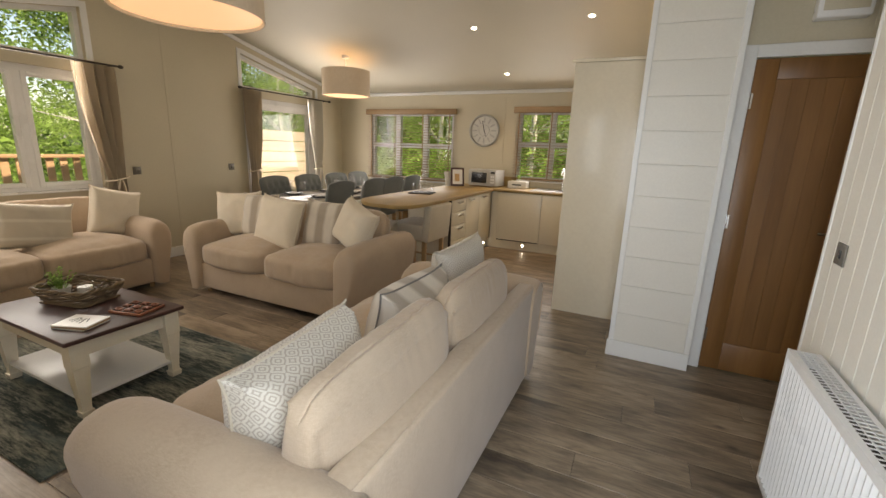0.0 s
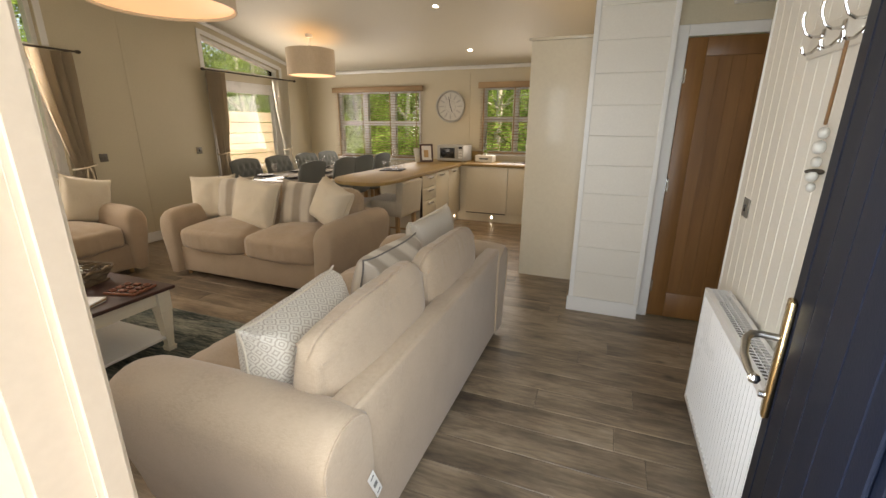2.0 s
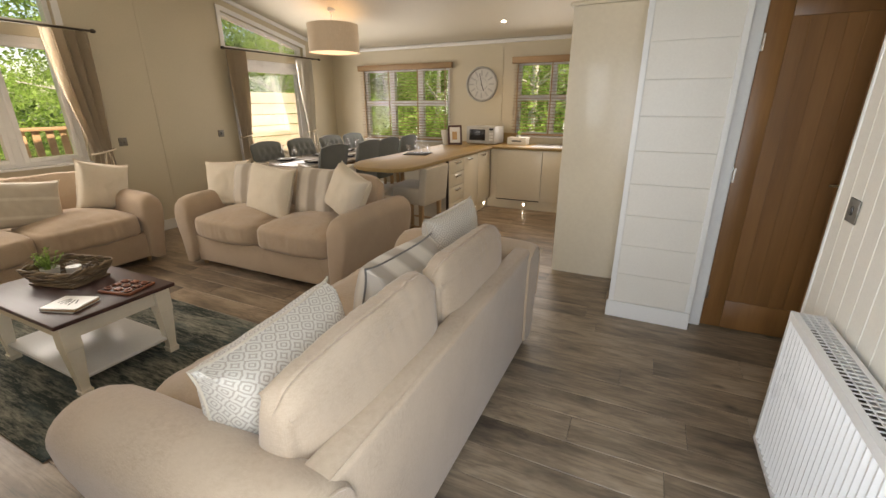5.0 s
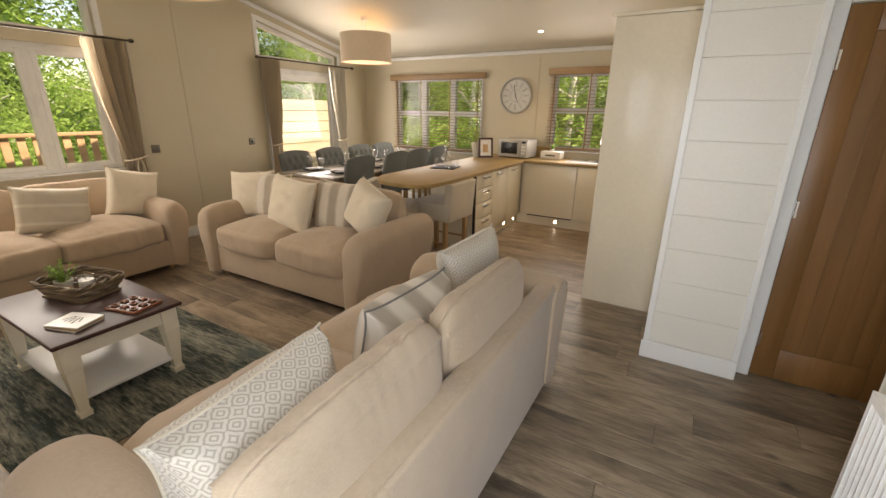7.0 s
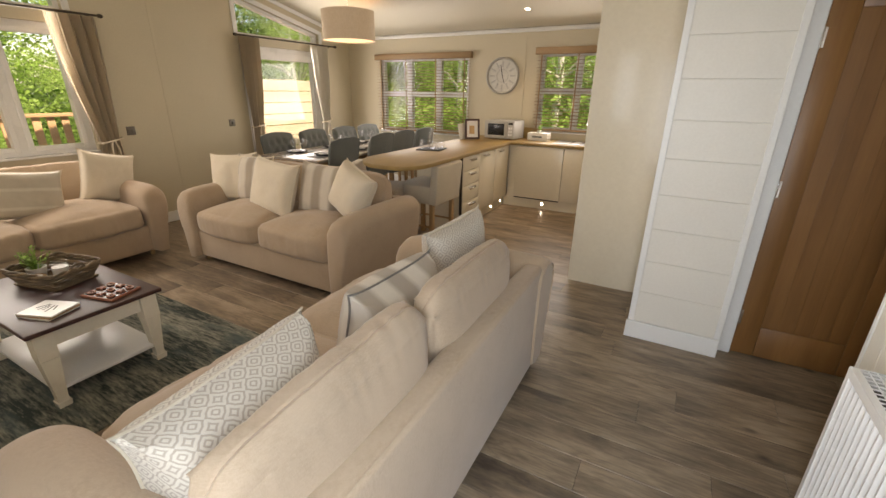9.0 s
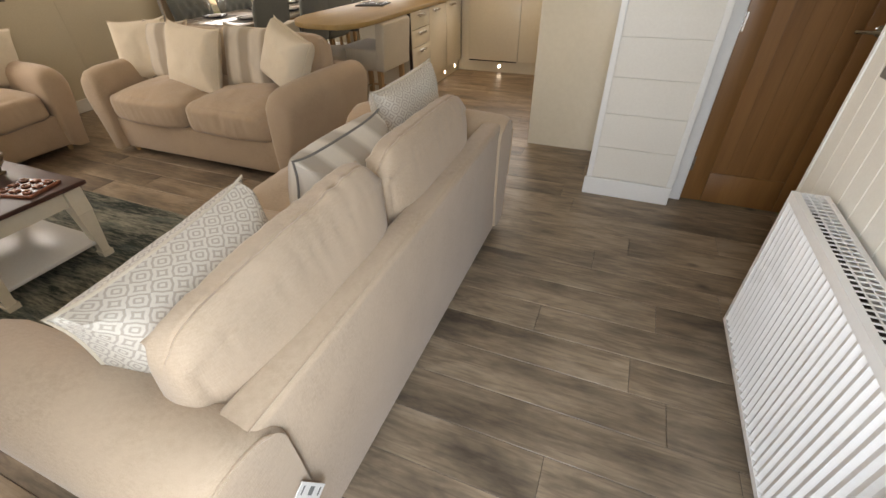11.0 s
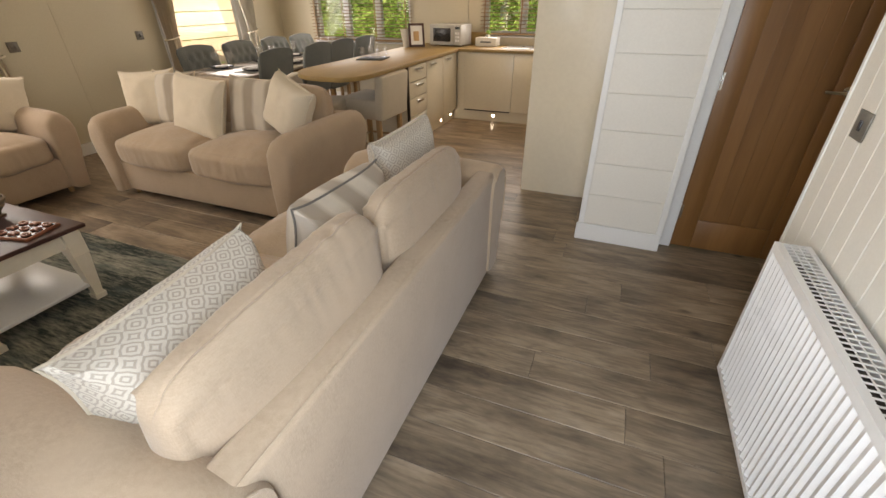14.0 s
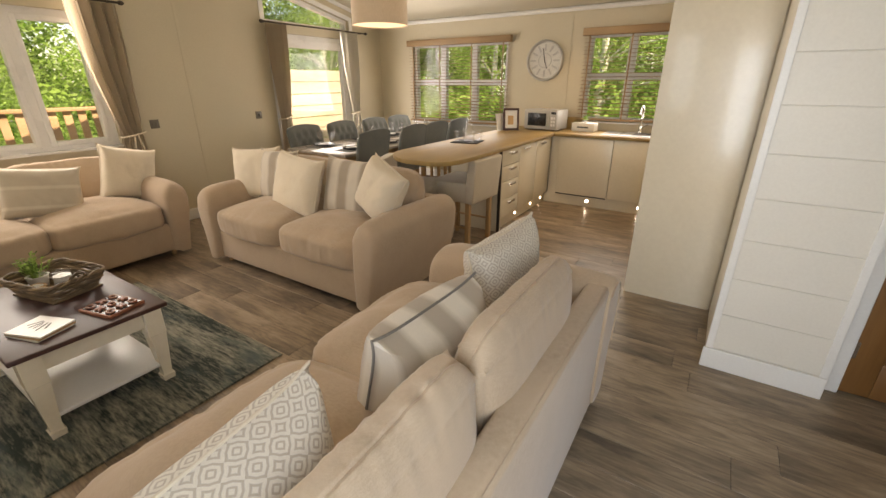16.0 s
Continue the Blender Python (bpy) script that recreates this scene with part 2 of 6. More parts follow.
M_NAVY = surface("navy_door", (0.0035, 0.0065, 0.016), (0.006, 0.0095, 0.021), 2.0, 160, 0.50, relief=0.2)
M_NAVY.node_tree.nodes["Principled BSDF"].inputs["Specular IOR Level"].default_value = 0.2
M_SILVER = surface("silver_paint", (0.40, 0.385, 0.35), (0.50, 0.48, 0.44), 6, 60, 0.4, relief=0)
M_PLATE_METAL = surface("aged_metal_plate", (0.13, 0.115, 0.095), (0.20, 0.18, 0.15), 8, 80, 0.35, metal=0.3, relief=0)
M_CHROME = surface("chrome", (0.62, 0.61, 0.60), (0.74, 0.73, 0.71), 8, 80, 0.13, metal=1.0, relief=0, spread=0.05)
# handle plate metal, with the golden reflection put into its colour
M_GOLDLIT = surface("golden_lit_metal", (0.66, 0.48, 0.25), (0.78, 0.60, 0.34), 8, 80, 0.20, metal=1.0, relief=0, spread=0.05)
M_LINING = surface("weathered_lining", (0.17, 0.17, 0.135), (0.26, 0.255, 0.205), 6, 60, 0.6)
M_STEEL = surface("brushed_steel", (0.40, 0.38, 0.35), (0.52, 0.50, 0.46), 8, 120, 0.3, metal=1.0, relief=0.05)
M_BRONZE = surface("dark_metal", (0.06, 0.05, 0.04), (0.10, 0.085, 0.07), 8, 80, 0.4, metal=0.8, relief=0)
M_RAD = surface("radiator_enamel", (0.80, 0.79, 0.77), (0.84, 0.83, 0.81), 2, 60, 0.3, relief=0.0)
M_GREYCLOTH = fabric("grey_chair_cloth", (0.090, 0.098, 0.092), (0.148, 0.158, 0.146), 300)
M_BEIGECLOTH = fabric("beige_stool_cloth", (0.50, 0.43, 0.33), (0.60, 0.525, 0.41), 400)
M_CURTAIN = fabric("taupe_curtain", (0.60, 0.52, 0.41), (0.70, 0.615, 0.495), 300, through_light=0.36)
M_VOILE = fabric("white_lining", (0.76, 0.73, 0.67), (0.83, 0.80, 0.74), 300, through_light=0.7)
for m in (M_DARKTOP, M_SHELF):
    m.node_tree.nodes["Principled BSDF"].inputs["Coat Roughness"].default_value = 0.33
M_PANE = pane_glass("window_glass")
M_GLASS = pane_glass("clear_glass", 1.5, 0.05)
for n in M_GLASS.node_tree.nodes:
    if n.bl_idname == "ShaderNodeMixShader":
        # both walls of a vessel are passed, so the reflection is shared out evenly
        M_GLASS.node_tree.links.remove(n.inputs[0].links[0])
        n.inputs[0].default_value = 0.09
M_BLACK = surface("black_plastic", (0.010, 0.010, 0.010), (0.02, 0.02, 0.02), 4, 80, 0.25, relief=0)
M_SLATE = surface("dark_slate", (0.025, 0.025, 0.027), (0.05, 0.05, 0.052), 6, 50, 0.75)
M_LED = glowing("led_light", (1.0, 0.93, 0.80), 14.0)
M_PLASTER = surface("clock_white", (0.55, 0.53, 0.48), (0.66, 0.64, 0.58), 6, 60, 0.6)
M_SHADE_IN = glowing("lit_shade_lining", (1.0, 0.70, 0.40), 0.42)

# ---- mesh builders ----


def add_box(bm, x0, y0, z0, x1, y1, z1):
    vs = [bm.verts.new(c) for c in ((x0, y0, z0), (x1, y0, z0), (x1, y1, z0), (x0, y1, z0), (x0, y0, z1), (x1, y0, z1), (x1, y1, z1), (x0, y1, z1))]
    for f in ((0, 3, 2, 1), (4, 5, 6, 7), (0, 1, 5, 4), (1, 2, 6, 5), (2, 3, 7, 6), (3, 0, 4, 7)):
        bm.faces.new([vs[i] for i in f])


def box(x0, y0, z0, x1, y1, z1, bevel=0.0, seg=2):
    bm = bmesh.new()
    add_box(bm, x0, y0, z0, x1, y1, z1)
    if bevel:
        bmesh.ops.bevel(bm, geom=bm.edges[:] , offset=bevel, segments=seg, profile=0.5, affect="EDGES")
    return bm


def prism(pts, a0, a1, axis="x", bevel=0.0, seg=2):
    """A polygon, given in the two other axes, drawn out along an axis."""
    bm = bmesh.new()
    put = {"x": lambda a, p: (a, p[0], p[1]), "y": lambda a, p: (p[0], a, p[1]), "z": lambda a, p: (p[0], p[1], a)}[axis]
    lo, hi = [bm.verts.new(put(a0, p)) for p in pts], [bm.verts.new(put(a1, p)) for p in pts]
    bm.faces.new(lo[::-1]), bm.faces.new(hi)
    n = len(pts)
    for i in range(n):
        bm.faces.new((lo[i], lo[(i + 1) % n], hi[(i + 1) % n], hi[i]))
    bmesh.ops.recalc_face_normals(bm, faces=bm.faces[:])
    if bevel:
        bmesh.ops.bevel(bm, geom=bm.edges[:], offset=bevel, segments=seg, profile=0.5, affect="EDGES")
    return bm


def lathe(profile, n=24, cap=True):
    """A profile of (radius, height) turned round the z axis."""
    bm = bmesh.new()
    rings = []
    for r, z in profile:
        rings.append([bm.verts.new((r * math.cos(2 * math.pi * i / n), r * math.sin(2 * math.pi * i / n), z)) for i in range(n)])
    for a, b in zip(rings, rings[1:]):
        for i in range(n):
            bm.faces.new((a[i], a[(i + 1) % n], b[(i + 1) % n], b[i]))
    if cap:
        for ring in (rings[0][::-1], rings[-1]):
            if (ring[0].co - ring[len(ring) // 2].co).length > 1e-5:
                bm.faces.new(ring)
    bmesh.ops.remove_doubles(bm, verts=bm.verts[:], dist=1e-6)
    bmesh.ops.recalc_face_normals(bm, faces=bm.faces[:])
    return bm


def tube(path, radius, n=8, closed=False):
    """A round bar along a line of points."""
    bm = bmesh.new()
    pts = [Vector(p) for p in path]
    rings = []
    for i, p in enumerate(pts):
        before = pts[i - 1] if (i or closed) else p
        after = pts[(i + 1) % len(pts)] if (i < len(pts) - 1 or closed) else p
        d = (after - before).normalized()
        up = Vector((0, 0, 1)) if abs(d.z) < 0.9 else Vector((1, 0, 0))
        s = d.cross(up).normalized()
        u = s.cross(d)
        rad = radius[i] if isinstance(radius, (list, tuple)) else radius
        rings.append([bm.verts.new(p + rad * (math.cos(2 * math.pi * k / n) * s + math.sin(2 * math.pi * k / n) * u)) for k in range(n)])
    pairs = list(zip(rings, rings[1:])) + ([(rings[-1], rings[0])] if closed else [])
    for a, b in pairs:
        for k in range(n):
            bm.faces.new((a[k], a[(k + 1) % n], b[(k + 1) % n], b[k]))
    if not closed:
        bm.faces.new(rings[0][::-1]), bm.faces.new(rings[-1])
    bmesh.ops.recalc_face_normals(bm, faces=bm.faces[:])
    return bm


def moved(bm, m):
    bm.transform(m)
    return bm


def merged(*bms):
    out = bmesh.new()
    for b in bms:
        me = bpy.data.meshes.new("tmp")
        b.to_mesh(me), b.free()
        out.from_mesh(me)
        bpy.data.meshes.remove(me)
    return out


def puffed(w, d, h, e=5.0, crown=0.10, n=12, wrinkle=0.006, seed=0.0, gather=0.0):
    """A stuffed block: rounded edges, a crowned top and slight creases."""
    bm = bmesh.new()
    bmesh.ops.create_cube(bm, size=2.0)
    bmesh.ops.subdivide_edges(bm, edges=bm.edges[:], cuts=n, use_grid_fill=True)
    for v in bm.verts:
        a, b, c = v.co
        r = (abs(a) ** e + abs(b) ** e + abs(c) ** e) ** (-1 / e)
        k = 1 + crown * (1 - a * a) * (1 - b * b)
        q = Vector((a * r * w / 2, b * r * d / 2, c * r * h / 2 * k))
        nz = noise.noise(Vector((q.x * 6 + seed, q.y * 6, q.z * 6))) + 0.5 * noise.noise(Vector((q.x * 15 + seed, q.y * 15, q.z * 9)))
        if gather:
            # pleats pulled down from the front seam, and a few at the back and sides
            edge = max(0.0, -b) ** 8 * (1 - abs(c)) ** 0.5 + 0.35 * abs(a) ** 10 + 0.3 * max(0.0, -b) ** 3 * max(0.0, c)
            fold = noise.noise(Vector((q.x * 21 + seed, q.y * 6, q.z * 3))) + 0.5 * noise.noise(Vector((q.x * 46 + seed, q.y * 9, q.z * 4)))
            nz += (0.35 - abs(fold)) * edge * gather / wrinkle
        v.co = q + Vector((a, b, c)).normalized() * nz * wrinkle
    return bm


def pillow(w, h, thick, n=22, seed=0.0, lop=0.5):
    """A scatter cushion in the xz plane, with pinched corners; its two sides carry flat coordinates for a pattern."""
    bm = bmesh.new()
    uv = bm.loops.layers.uv.new("UVMap")
    for side in (-1, 1):
        grid = []
        for i in range(n + 1):
            row = []
            for j in range(n + 1):
                u, v = 2 * i / n - 1, 2 * j / n - 1
                t = ((1 - abs(u) ** 3.6) * (1 - abs(v) ** 3.6)) ** 0.40 * 2 * (lop if side > 0 else 1 - lop)
                x = u * w / 2 * (1 - 0.10 * (1 - v ** 4))
                z = v * h / 2 * (1 - 0.10 * (1 - u ** 4))
                wob = noise.noise(Vector((u * 2.3 + seed, v * 2.3, side))) * 0.009 + noise.noise(Vector((u * 6 + seed, v * 6, side * 2))) * 0.004
                row.append([bm.verts.new((x, side * (t * thick / 2 + wob * t), z)), [0.0, 0.0]])
            grid.append(row)
        # flat coordinates, counted along the cloth from the middle
        for k in range(n + 1):
            for sign in (-1, 1):
                for step in range(n // 2):
                    a, b = n // 2 + sign * step, n // 2 + sign * (step + 1)
                    grid[b][k][1][0] = grid[a][k][1][0] + sign * (grid[b][k][0].co - grid[a][k][0].co).length
                    grid[k][b][1][1] = grid[k][a][1][1] + sign * (grid[k][b][0].co - grid[k][a][0].co).length
        for i in range(n):
            for j in range(n):
                q = [grid[i][j], grid[i + 1][j], grid[i + 1][j + 1], grid[i][j + 1]]
                f = bm.faces.new([c[0] for c in q])
                for lp, c in zip(f.loops, q):
                    lp[uv].uv = c[1]
    bmesh.ops.remove_doubles(bm, verts=bm.verts[:], dist=1e-5)
    bmesh.ops.recalc_face_normals(bm, faces=bm.faces[:])
    return bm


def pillow_edge(w, h, n=20):
    pts = []
    for k in range(4 * n):
        s, f = divmod(k, n)
        f = 2 * f / n - 1
        u, v = ((f, -1), (1, f), (-f, 1), (-1, -f))[s]
        pts.append((u * w / 2 * (1 - 0.10 * (1 - v ** 4)), 0, v * h / 2 * (1 - 0.10 * (1 - u ** 4))))
    return pts


def part(name, bm, material, parent=None, label="", smooth=True, kind="", shadow=True):
    me = bpy.data.meshes.new(name)
    bm.to_mesh(me), bm.free()
    me.materials.append(material)
    if smooth:
        me.shade_smooth()
        me.set_sharp_from_angle(angle=radians(38))
    ob = new(name, me)
    if parent:
        ob.parent = parent
    ob.visible_shadow = shadow
    return tagged(ob, label, kind=kind)


def thing(name, label, category, m=None, group="", kind=""):
    ob = new(name)
    ob.empty_display_size = 0.1
    if m is not None:
        ob.matrix_world = m
    return tagged(ob, label, category, group, kind)


def structure(name, bm, material, label, category, smooth=False, parent=None):
    ob = part(name, bm, material, parent, smooth=smooth)
    return tagged(ob, label, category, kind="structure")


# ---- the room ----
XW, XE, YN, YF = -5.04, 0.81, -2.98, 3.35  # gable wall, panelled wall, entrance wall, kitchen wall
RIDGE_Y, SLOPE, EAVE = 0.215, 0.21, 2.29


def ceil_z(y):
    return EAVE + SLOPE * (3.135 - abs(y - RIDGE_Y))


def strip(bm, x0, x1, ya, yb, low, high):
    """A slab of wall across x0 to x1 between two lines low(y) and high(y)."""
    b = prism([(ya, low(ya)), (yb, low(yb)), (yb, high(yb)), (ya, high(ya))], x0, x1, "x")
    me = bpy.data.meshes.new("tmp")
    b.to_mesh(me), b.free()
    bm.from_mesh(me)
    bpy.data.meshes.remove(me)


G1, G2 = (-2.45, -0.56), (1.24, 2.66)
BAND0, BAND1, SILL1, SILL2 = 2.02, 2.14, 0.87, 0.12
UP = 0.17


def level(z):
    return lambda y: z


def under(drop):
    return lambda y: ceil_z(y) - drop


bm = bmesh.new()
for a, b in ((YN - 0.2, G1[0]), (G1[1], RIDGE_Y), (RIDGE_Y, G2[0]), (G2[1], YF + 0.2)):
    strip(bm, XW - 0.18, XW, a, b, level(-0.3), under(-0.02))
for (a, b), sill in ((G1, SILL1), (G2, SILL2)):
    strip(bm, XW - 0.18, XW, a, b, level(-0.3), level(sill))
    strip(bm, XW - 0.18, XW, a, b, level(BAND0), level(BAND1))
    strip(bm, XW - 0.18, XW, a, b, under(UP), under(-0.02))
structure("wall_gable", bm, M_WALL, "cream painted gable wall with tall window openings", "wall")
for y in (0.20,):
    structure("trim_joint", box(XW, y - 0.016, 0.12, XW + 0.003, y + 0.016, ceil_z(y) - 0.04, 0.002), M_WALL, "slim cream joint strip on the wall", "trim")

W1, W2 = (-4.40, -2.80, 0.86, 1.97), (-1.74, -0.72, 0.98, 1.99)
bm = bmesh.new()
xs = [XW - 0.18, W1[0], W1[1], W2[0], W2[1], 0.2]
for k, (a, b) in enumerate(zip(xs, xs[1:])):
    hole = W1 if k == 1 else W2 if k == 3 else None
    if hole:
        add_box(bm, a, YF, -0.3, b, YF + 0.18, hole[2])
        add_box(bm, a, YF, hole[3], b, YF + 0.18, EAVE + 0.05)
    else:
        add_box(bm, a, YF, -0.3, b, YF + 0.18, EAVE + 0.05)
structure("wall_kitchen", bm, M_WALL, "cream painted kitchen wall with two windows", "wall")
for x in (-1.96,):
    structure("trim_joint", box(x - 0.010, YF - 0.006, 0.9, x + 0.010, YF, EAVE - 0.1, 0.002), M_WALL, "slim cream joint strip on the wall", "trim")

D0, D1, DTOP = -0.21, 0.45, 2.08  # entrance opening
S0, S1, SZ0, SZ1 = -0.96, -0.61, 0.98, 2.03  # sidelight
bm = bmesh.new()
add_box(bm, XW - 0.18, YN - 0.16, -0.3, S0, YN, EAVE + 0.05)
add_box(bm, S0, YN - 0.16, -0.3, S1, YN, SZ0)
add_box(bm, S0, YN - 0.16, SZ1, S1, YN, EAVE + 0.05)
add_box(bm, D1, YN - 0.16, -0.3, 1.7, YN, EAVE + 0.05)
add_box(bm, S1, YN - 0.16, DTOP, D1, YN, EAVE + 0.05)
add_box(bm, S1, YN - 0.16, -0.3, D1, YN, -0.03)
structure("wall_entrance", bm, M_BOARD, "cream painted wall round the entrance door", "wall")

# panelled wall behind the radiator: grooved boards
HALL_Y = -0.82
wall = structure("wall_panelled", box(XE + 0.006, YN, 0.0, XE + 0.10, HALL_Y, 2.62), M_BOARD, "cream tongue-and-groove panelled wall", "wall")
y, k = HALL_Y, 0
board = None
while y - 0.098 > YN:
    bm = box(XE - 0.004, -0.0955, 0.11, XE + 0.006, 0.0, 2.55, 0.0022, 1)
    if board is None:
        board = part("board", bm, M_BOARD, wall, smooth=False)
        board.location.y = y
        first = board.data
    else:
        bm.free()
        ob = new("board", first)
        ob.parent, ob.location.y = wall, y
    y -= 0.098
structure("trim_wall_end", box(XE - 0.008, HALL_Y, 0.0, XE + 0.11, HALL_Y + 0.022, 2.62, 0.004), M_WHITE, "white painted corner trim", "trim")
structure("baseboard_panelled", box(XE - 0.018, YN, 0.0, XE - 0.004, HALL_Y, 0.11, 0.004), M_WHITE, "white painted skirting board", "baseboard")

# wall with the oak door, and the passage to it
OY = 0.11
OX0, OX1, OTOP = 0.585, 1.205, 1.985
bm = bmesh.new()
add_box(bm, 0.50, OY, 0, OX0 - 0.02, OY + 0.10, 3.0)
add_box(bm, OX1 + 0.02, OY, 0, 1.70, OY + 0.10, 3.0)
add_box(bm, OX0 - 0.02, OY, OTOP + 0.02, OX1 + 0.02, OY + 0.10, 3.0)
structure("wall_passage", bm, M_WALL, "cream painted wall above the oak door", "wall")
structure("wall_passage_side", box(1.60, HALL_Y - 0.1, 0, 1.70, OY, 3.0), M_WALL, "plain cream wall of the passage", "wall")
structure("wall_passage_back", box(XE + 0.10, HALL_Y - 0.10, 0, 1.60, HALL_Y, 3.0), M_WALL, "plain cream wall of the passage", "wall")
structure("trim_passage", box(1.075, OY - 0.008, OTOP + 0.10, 1.093, OY, 2.45, 0.002), M_WALL, "slim cream joint strip on the wall", "trim")
bm = bmesh.new()
for x0, x1, z0, z1 in ((OX0 - 0.075, OX0 - 0.004, 0, OTOP + 0.075), (OX1 + 0.004, OX1 + 0.075, 0, OTOP + 0.075), (OX0 - 0.004, OX1 + 0.004, OTOP + 0.004, OTOP + 0.075)):
    add_box(bm, x0, OY - 0.020, z0, x1, OY + 0.06, z1)
bmesh.ops.bevel(bm, geom=bm.edges[:], offset=0.004, segments=1, affect="EDGES")
structure("trim_door_frame", bm, M_WHITE, "white painted architrave round the oak door", "trim")

# shiplap pier
CX1 = 0.50
pier = structure("wall_pier", box(0.006, 0.006, 0.0, CX1 - 0.004, 0.66, 2.98), M_BOARD, "white painted shiplap pier beside the kitchen", "wall")
H, z = 0.207, 0.118
first = None
while z < 2.86:
    if first is None:
        board = part("board", box(0.0, 0.0, 0.0, CX1, 0.012, H - 0.002, 0.002, 1), M_BOARD, pier, smooth=False)
        first = board.data
    else:
        board = new("board", first)
        board.parent = pier
    board.location.z = z
    z += H
structure("trim_pier_corner", merged(box(-0.006, -0.006, 0.1, 0.028, 0.006, 2.95, 0.003), box(CX1 - 0.028, -0.006, 0.1, CX1 + 0.006, 0.006, 2.95, 0.003)), M_WHITE, "white corner strips on the shiplap pier", "trim")
structure("baseboard_pier", merged(box(-0.016, -0.018, 0.0, CX1 + 0.004, -0.004, 0.118, 0.004)), M_WHITE, "white painted skirting board", "baseboard")
structure("baseboard_gable", box(XW, YN, 0.0, XW + 0.016, YF, 0.12, 0.004), M_WHITE, "white painted skirting board", "baseboard")
structure("baseboard_kitchen", box(XW + 0.016, YF - 0.016, 0.0, -2.6, YF, 0.12, 0.004), M_WHITE, "white painted skirting board", "baseboard")

# ceiling: two slopes of grooved boards
bm = bmesh.new()
xb = XW
while xb < 1.7:
    x1 = min(xb + 0.148, 1.7)
    for ya, yb in ((RIDGE_Y, YF + 0.18), (RIDGE_Y, YN - 0.18)):
        za, zb = ceil_z(ya), ceil_z(yb)
        for p0, p1, dz in ((xb + 0.0035, x1 - 0.0035, 0.0), (x1 - 0.0035, x1 + 0.0035, 0.0022)):
            q = [(p0, ya, za + dz), (p1, ya, za + dz), (p1, yb, zb + dz), (p0, yb, zb + dz)]
            bm.faces.new([bm.verts.new(c) for c in q])
    xb = x1
for ya, yb in ((RIDGE_Y, YF + 0.7), (RIDGE_Y, YN - 0.6)):
    za, zb = ceil_z(ya) + 0.02, ceil_z(yb) + 0.02
    b = prism([(ya, za), (yb, zb), (yb, zb + 0.16), (ya, za + 0.16)], XW - 0.45, 5.0, "x")
    me = bpy.data.meshes.new("tmp")
    b.to_mesh(me), b.free()
    bm.from_mesh(me)
    bpy.data.meshes.remove(me)
structure("ceiling", bm, M_CEIL, "sloping cream ceiling of grooved boards", "ceiling")


def cove(pts, name, label):
    structure(name, tube(pts, 0.028, 8), M_WHITE, label, "trim", smooth=True)


cove([(XW, YF - 0.02, EAVE - 0.025), (0.2, YF - 0.02, EAVE - 0.025)], "trim_cove_kitchen", "white coving under the ceiling")
cove([(XW + 0.015, YF, EAVE - 0.02), (XW + 0.015, RIDGE_Y, ceil_z(RIDGE_Y) - 0.02), (XW + 0.015, YN, EAVE - 0.02)], "trim_cove_gable", "cream coving along the gable")

# closing walls of the kitchen behind the tall units
structure("wall_kitchen_side", box(0.05, 0.66, 0, 0.15, YF, 2.95), M_WALL, "plain cream wall behind the tall units", "wall")

# ---- floor ----
floor = structure("floor", box(XW - 0.1, YN - 0.2, -0.06, 1.7, YF + 0.1, -0.004), M_SUBFLOOR, "grey-brown oak plank floor", "floor")
PL, PW = 1.22, 0.1775
y = -0.65 - 14 * PW
plank_mesh = {}
while y < YF:
    x = XW - PL * random.random()
    while x < 1.6:
        x0, x1 = max(x, XW), min(x + PL, 1.65)
        if x1 - x0 > 0.05:
            key = round(x1 - x0, 3)
            if key not in plank_mesh:
                ob = part("plank", box(0.0007, 0.0007, -0.004, x1 - x0 - 0.0007, PW - 0.0007, 0.0, 0.0016, 1), M_FLOOR, floor, smooth=False)
                plank_mesh[key] = ob.data
            else:
                ob = new("plank", plank_mesh[key])
                ob.parent = floor
            ob.location = (x0, y, 0)
        x += PL
    y += PW

# ---- windows ----


def rect_frame(bm, y0, y1, z0, z1, w, x0, x1):
    add_box(bm, x0, y0, z0, x1, y0 + w, z1)
    add_box(bm, x0, y1 - w, z0, x1, y1, z1)
    add_box(bm, x0, y0 + w, z0, x1, y1 - w, z0 + w)
    add_box(bm, x0, y0 + w, z1 - w, x1, y1 - w, z1)


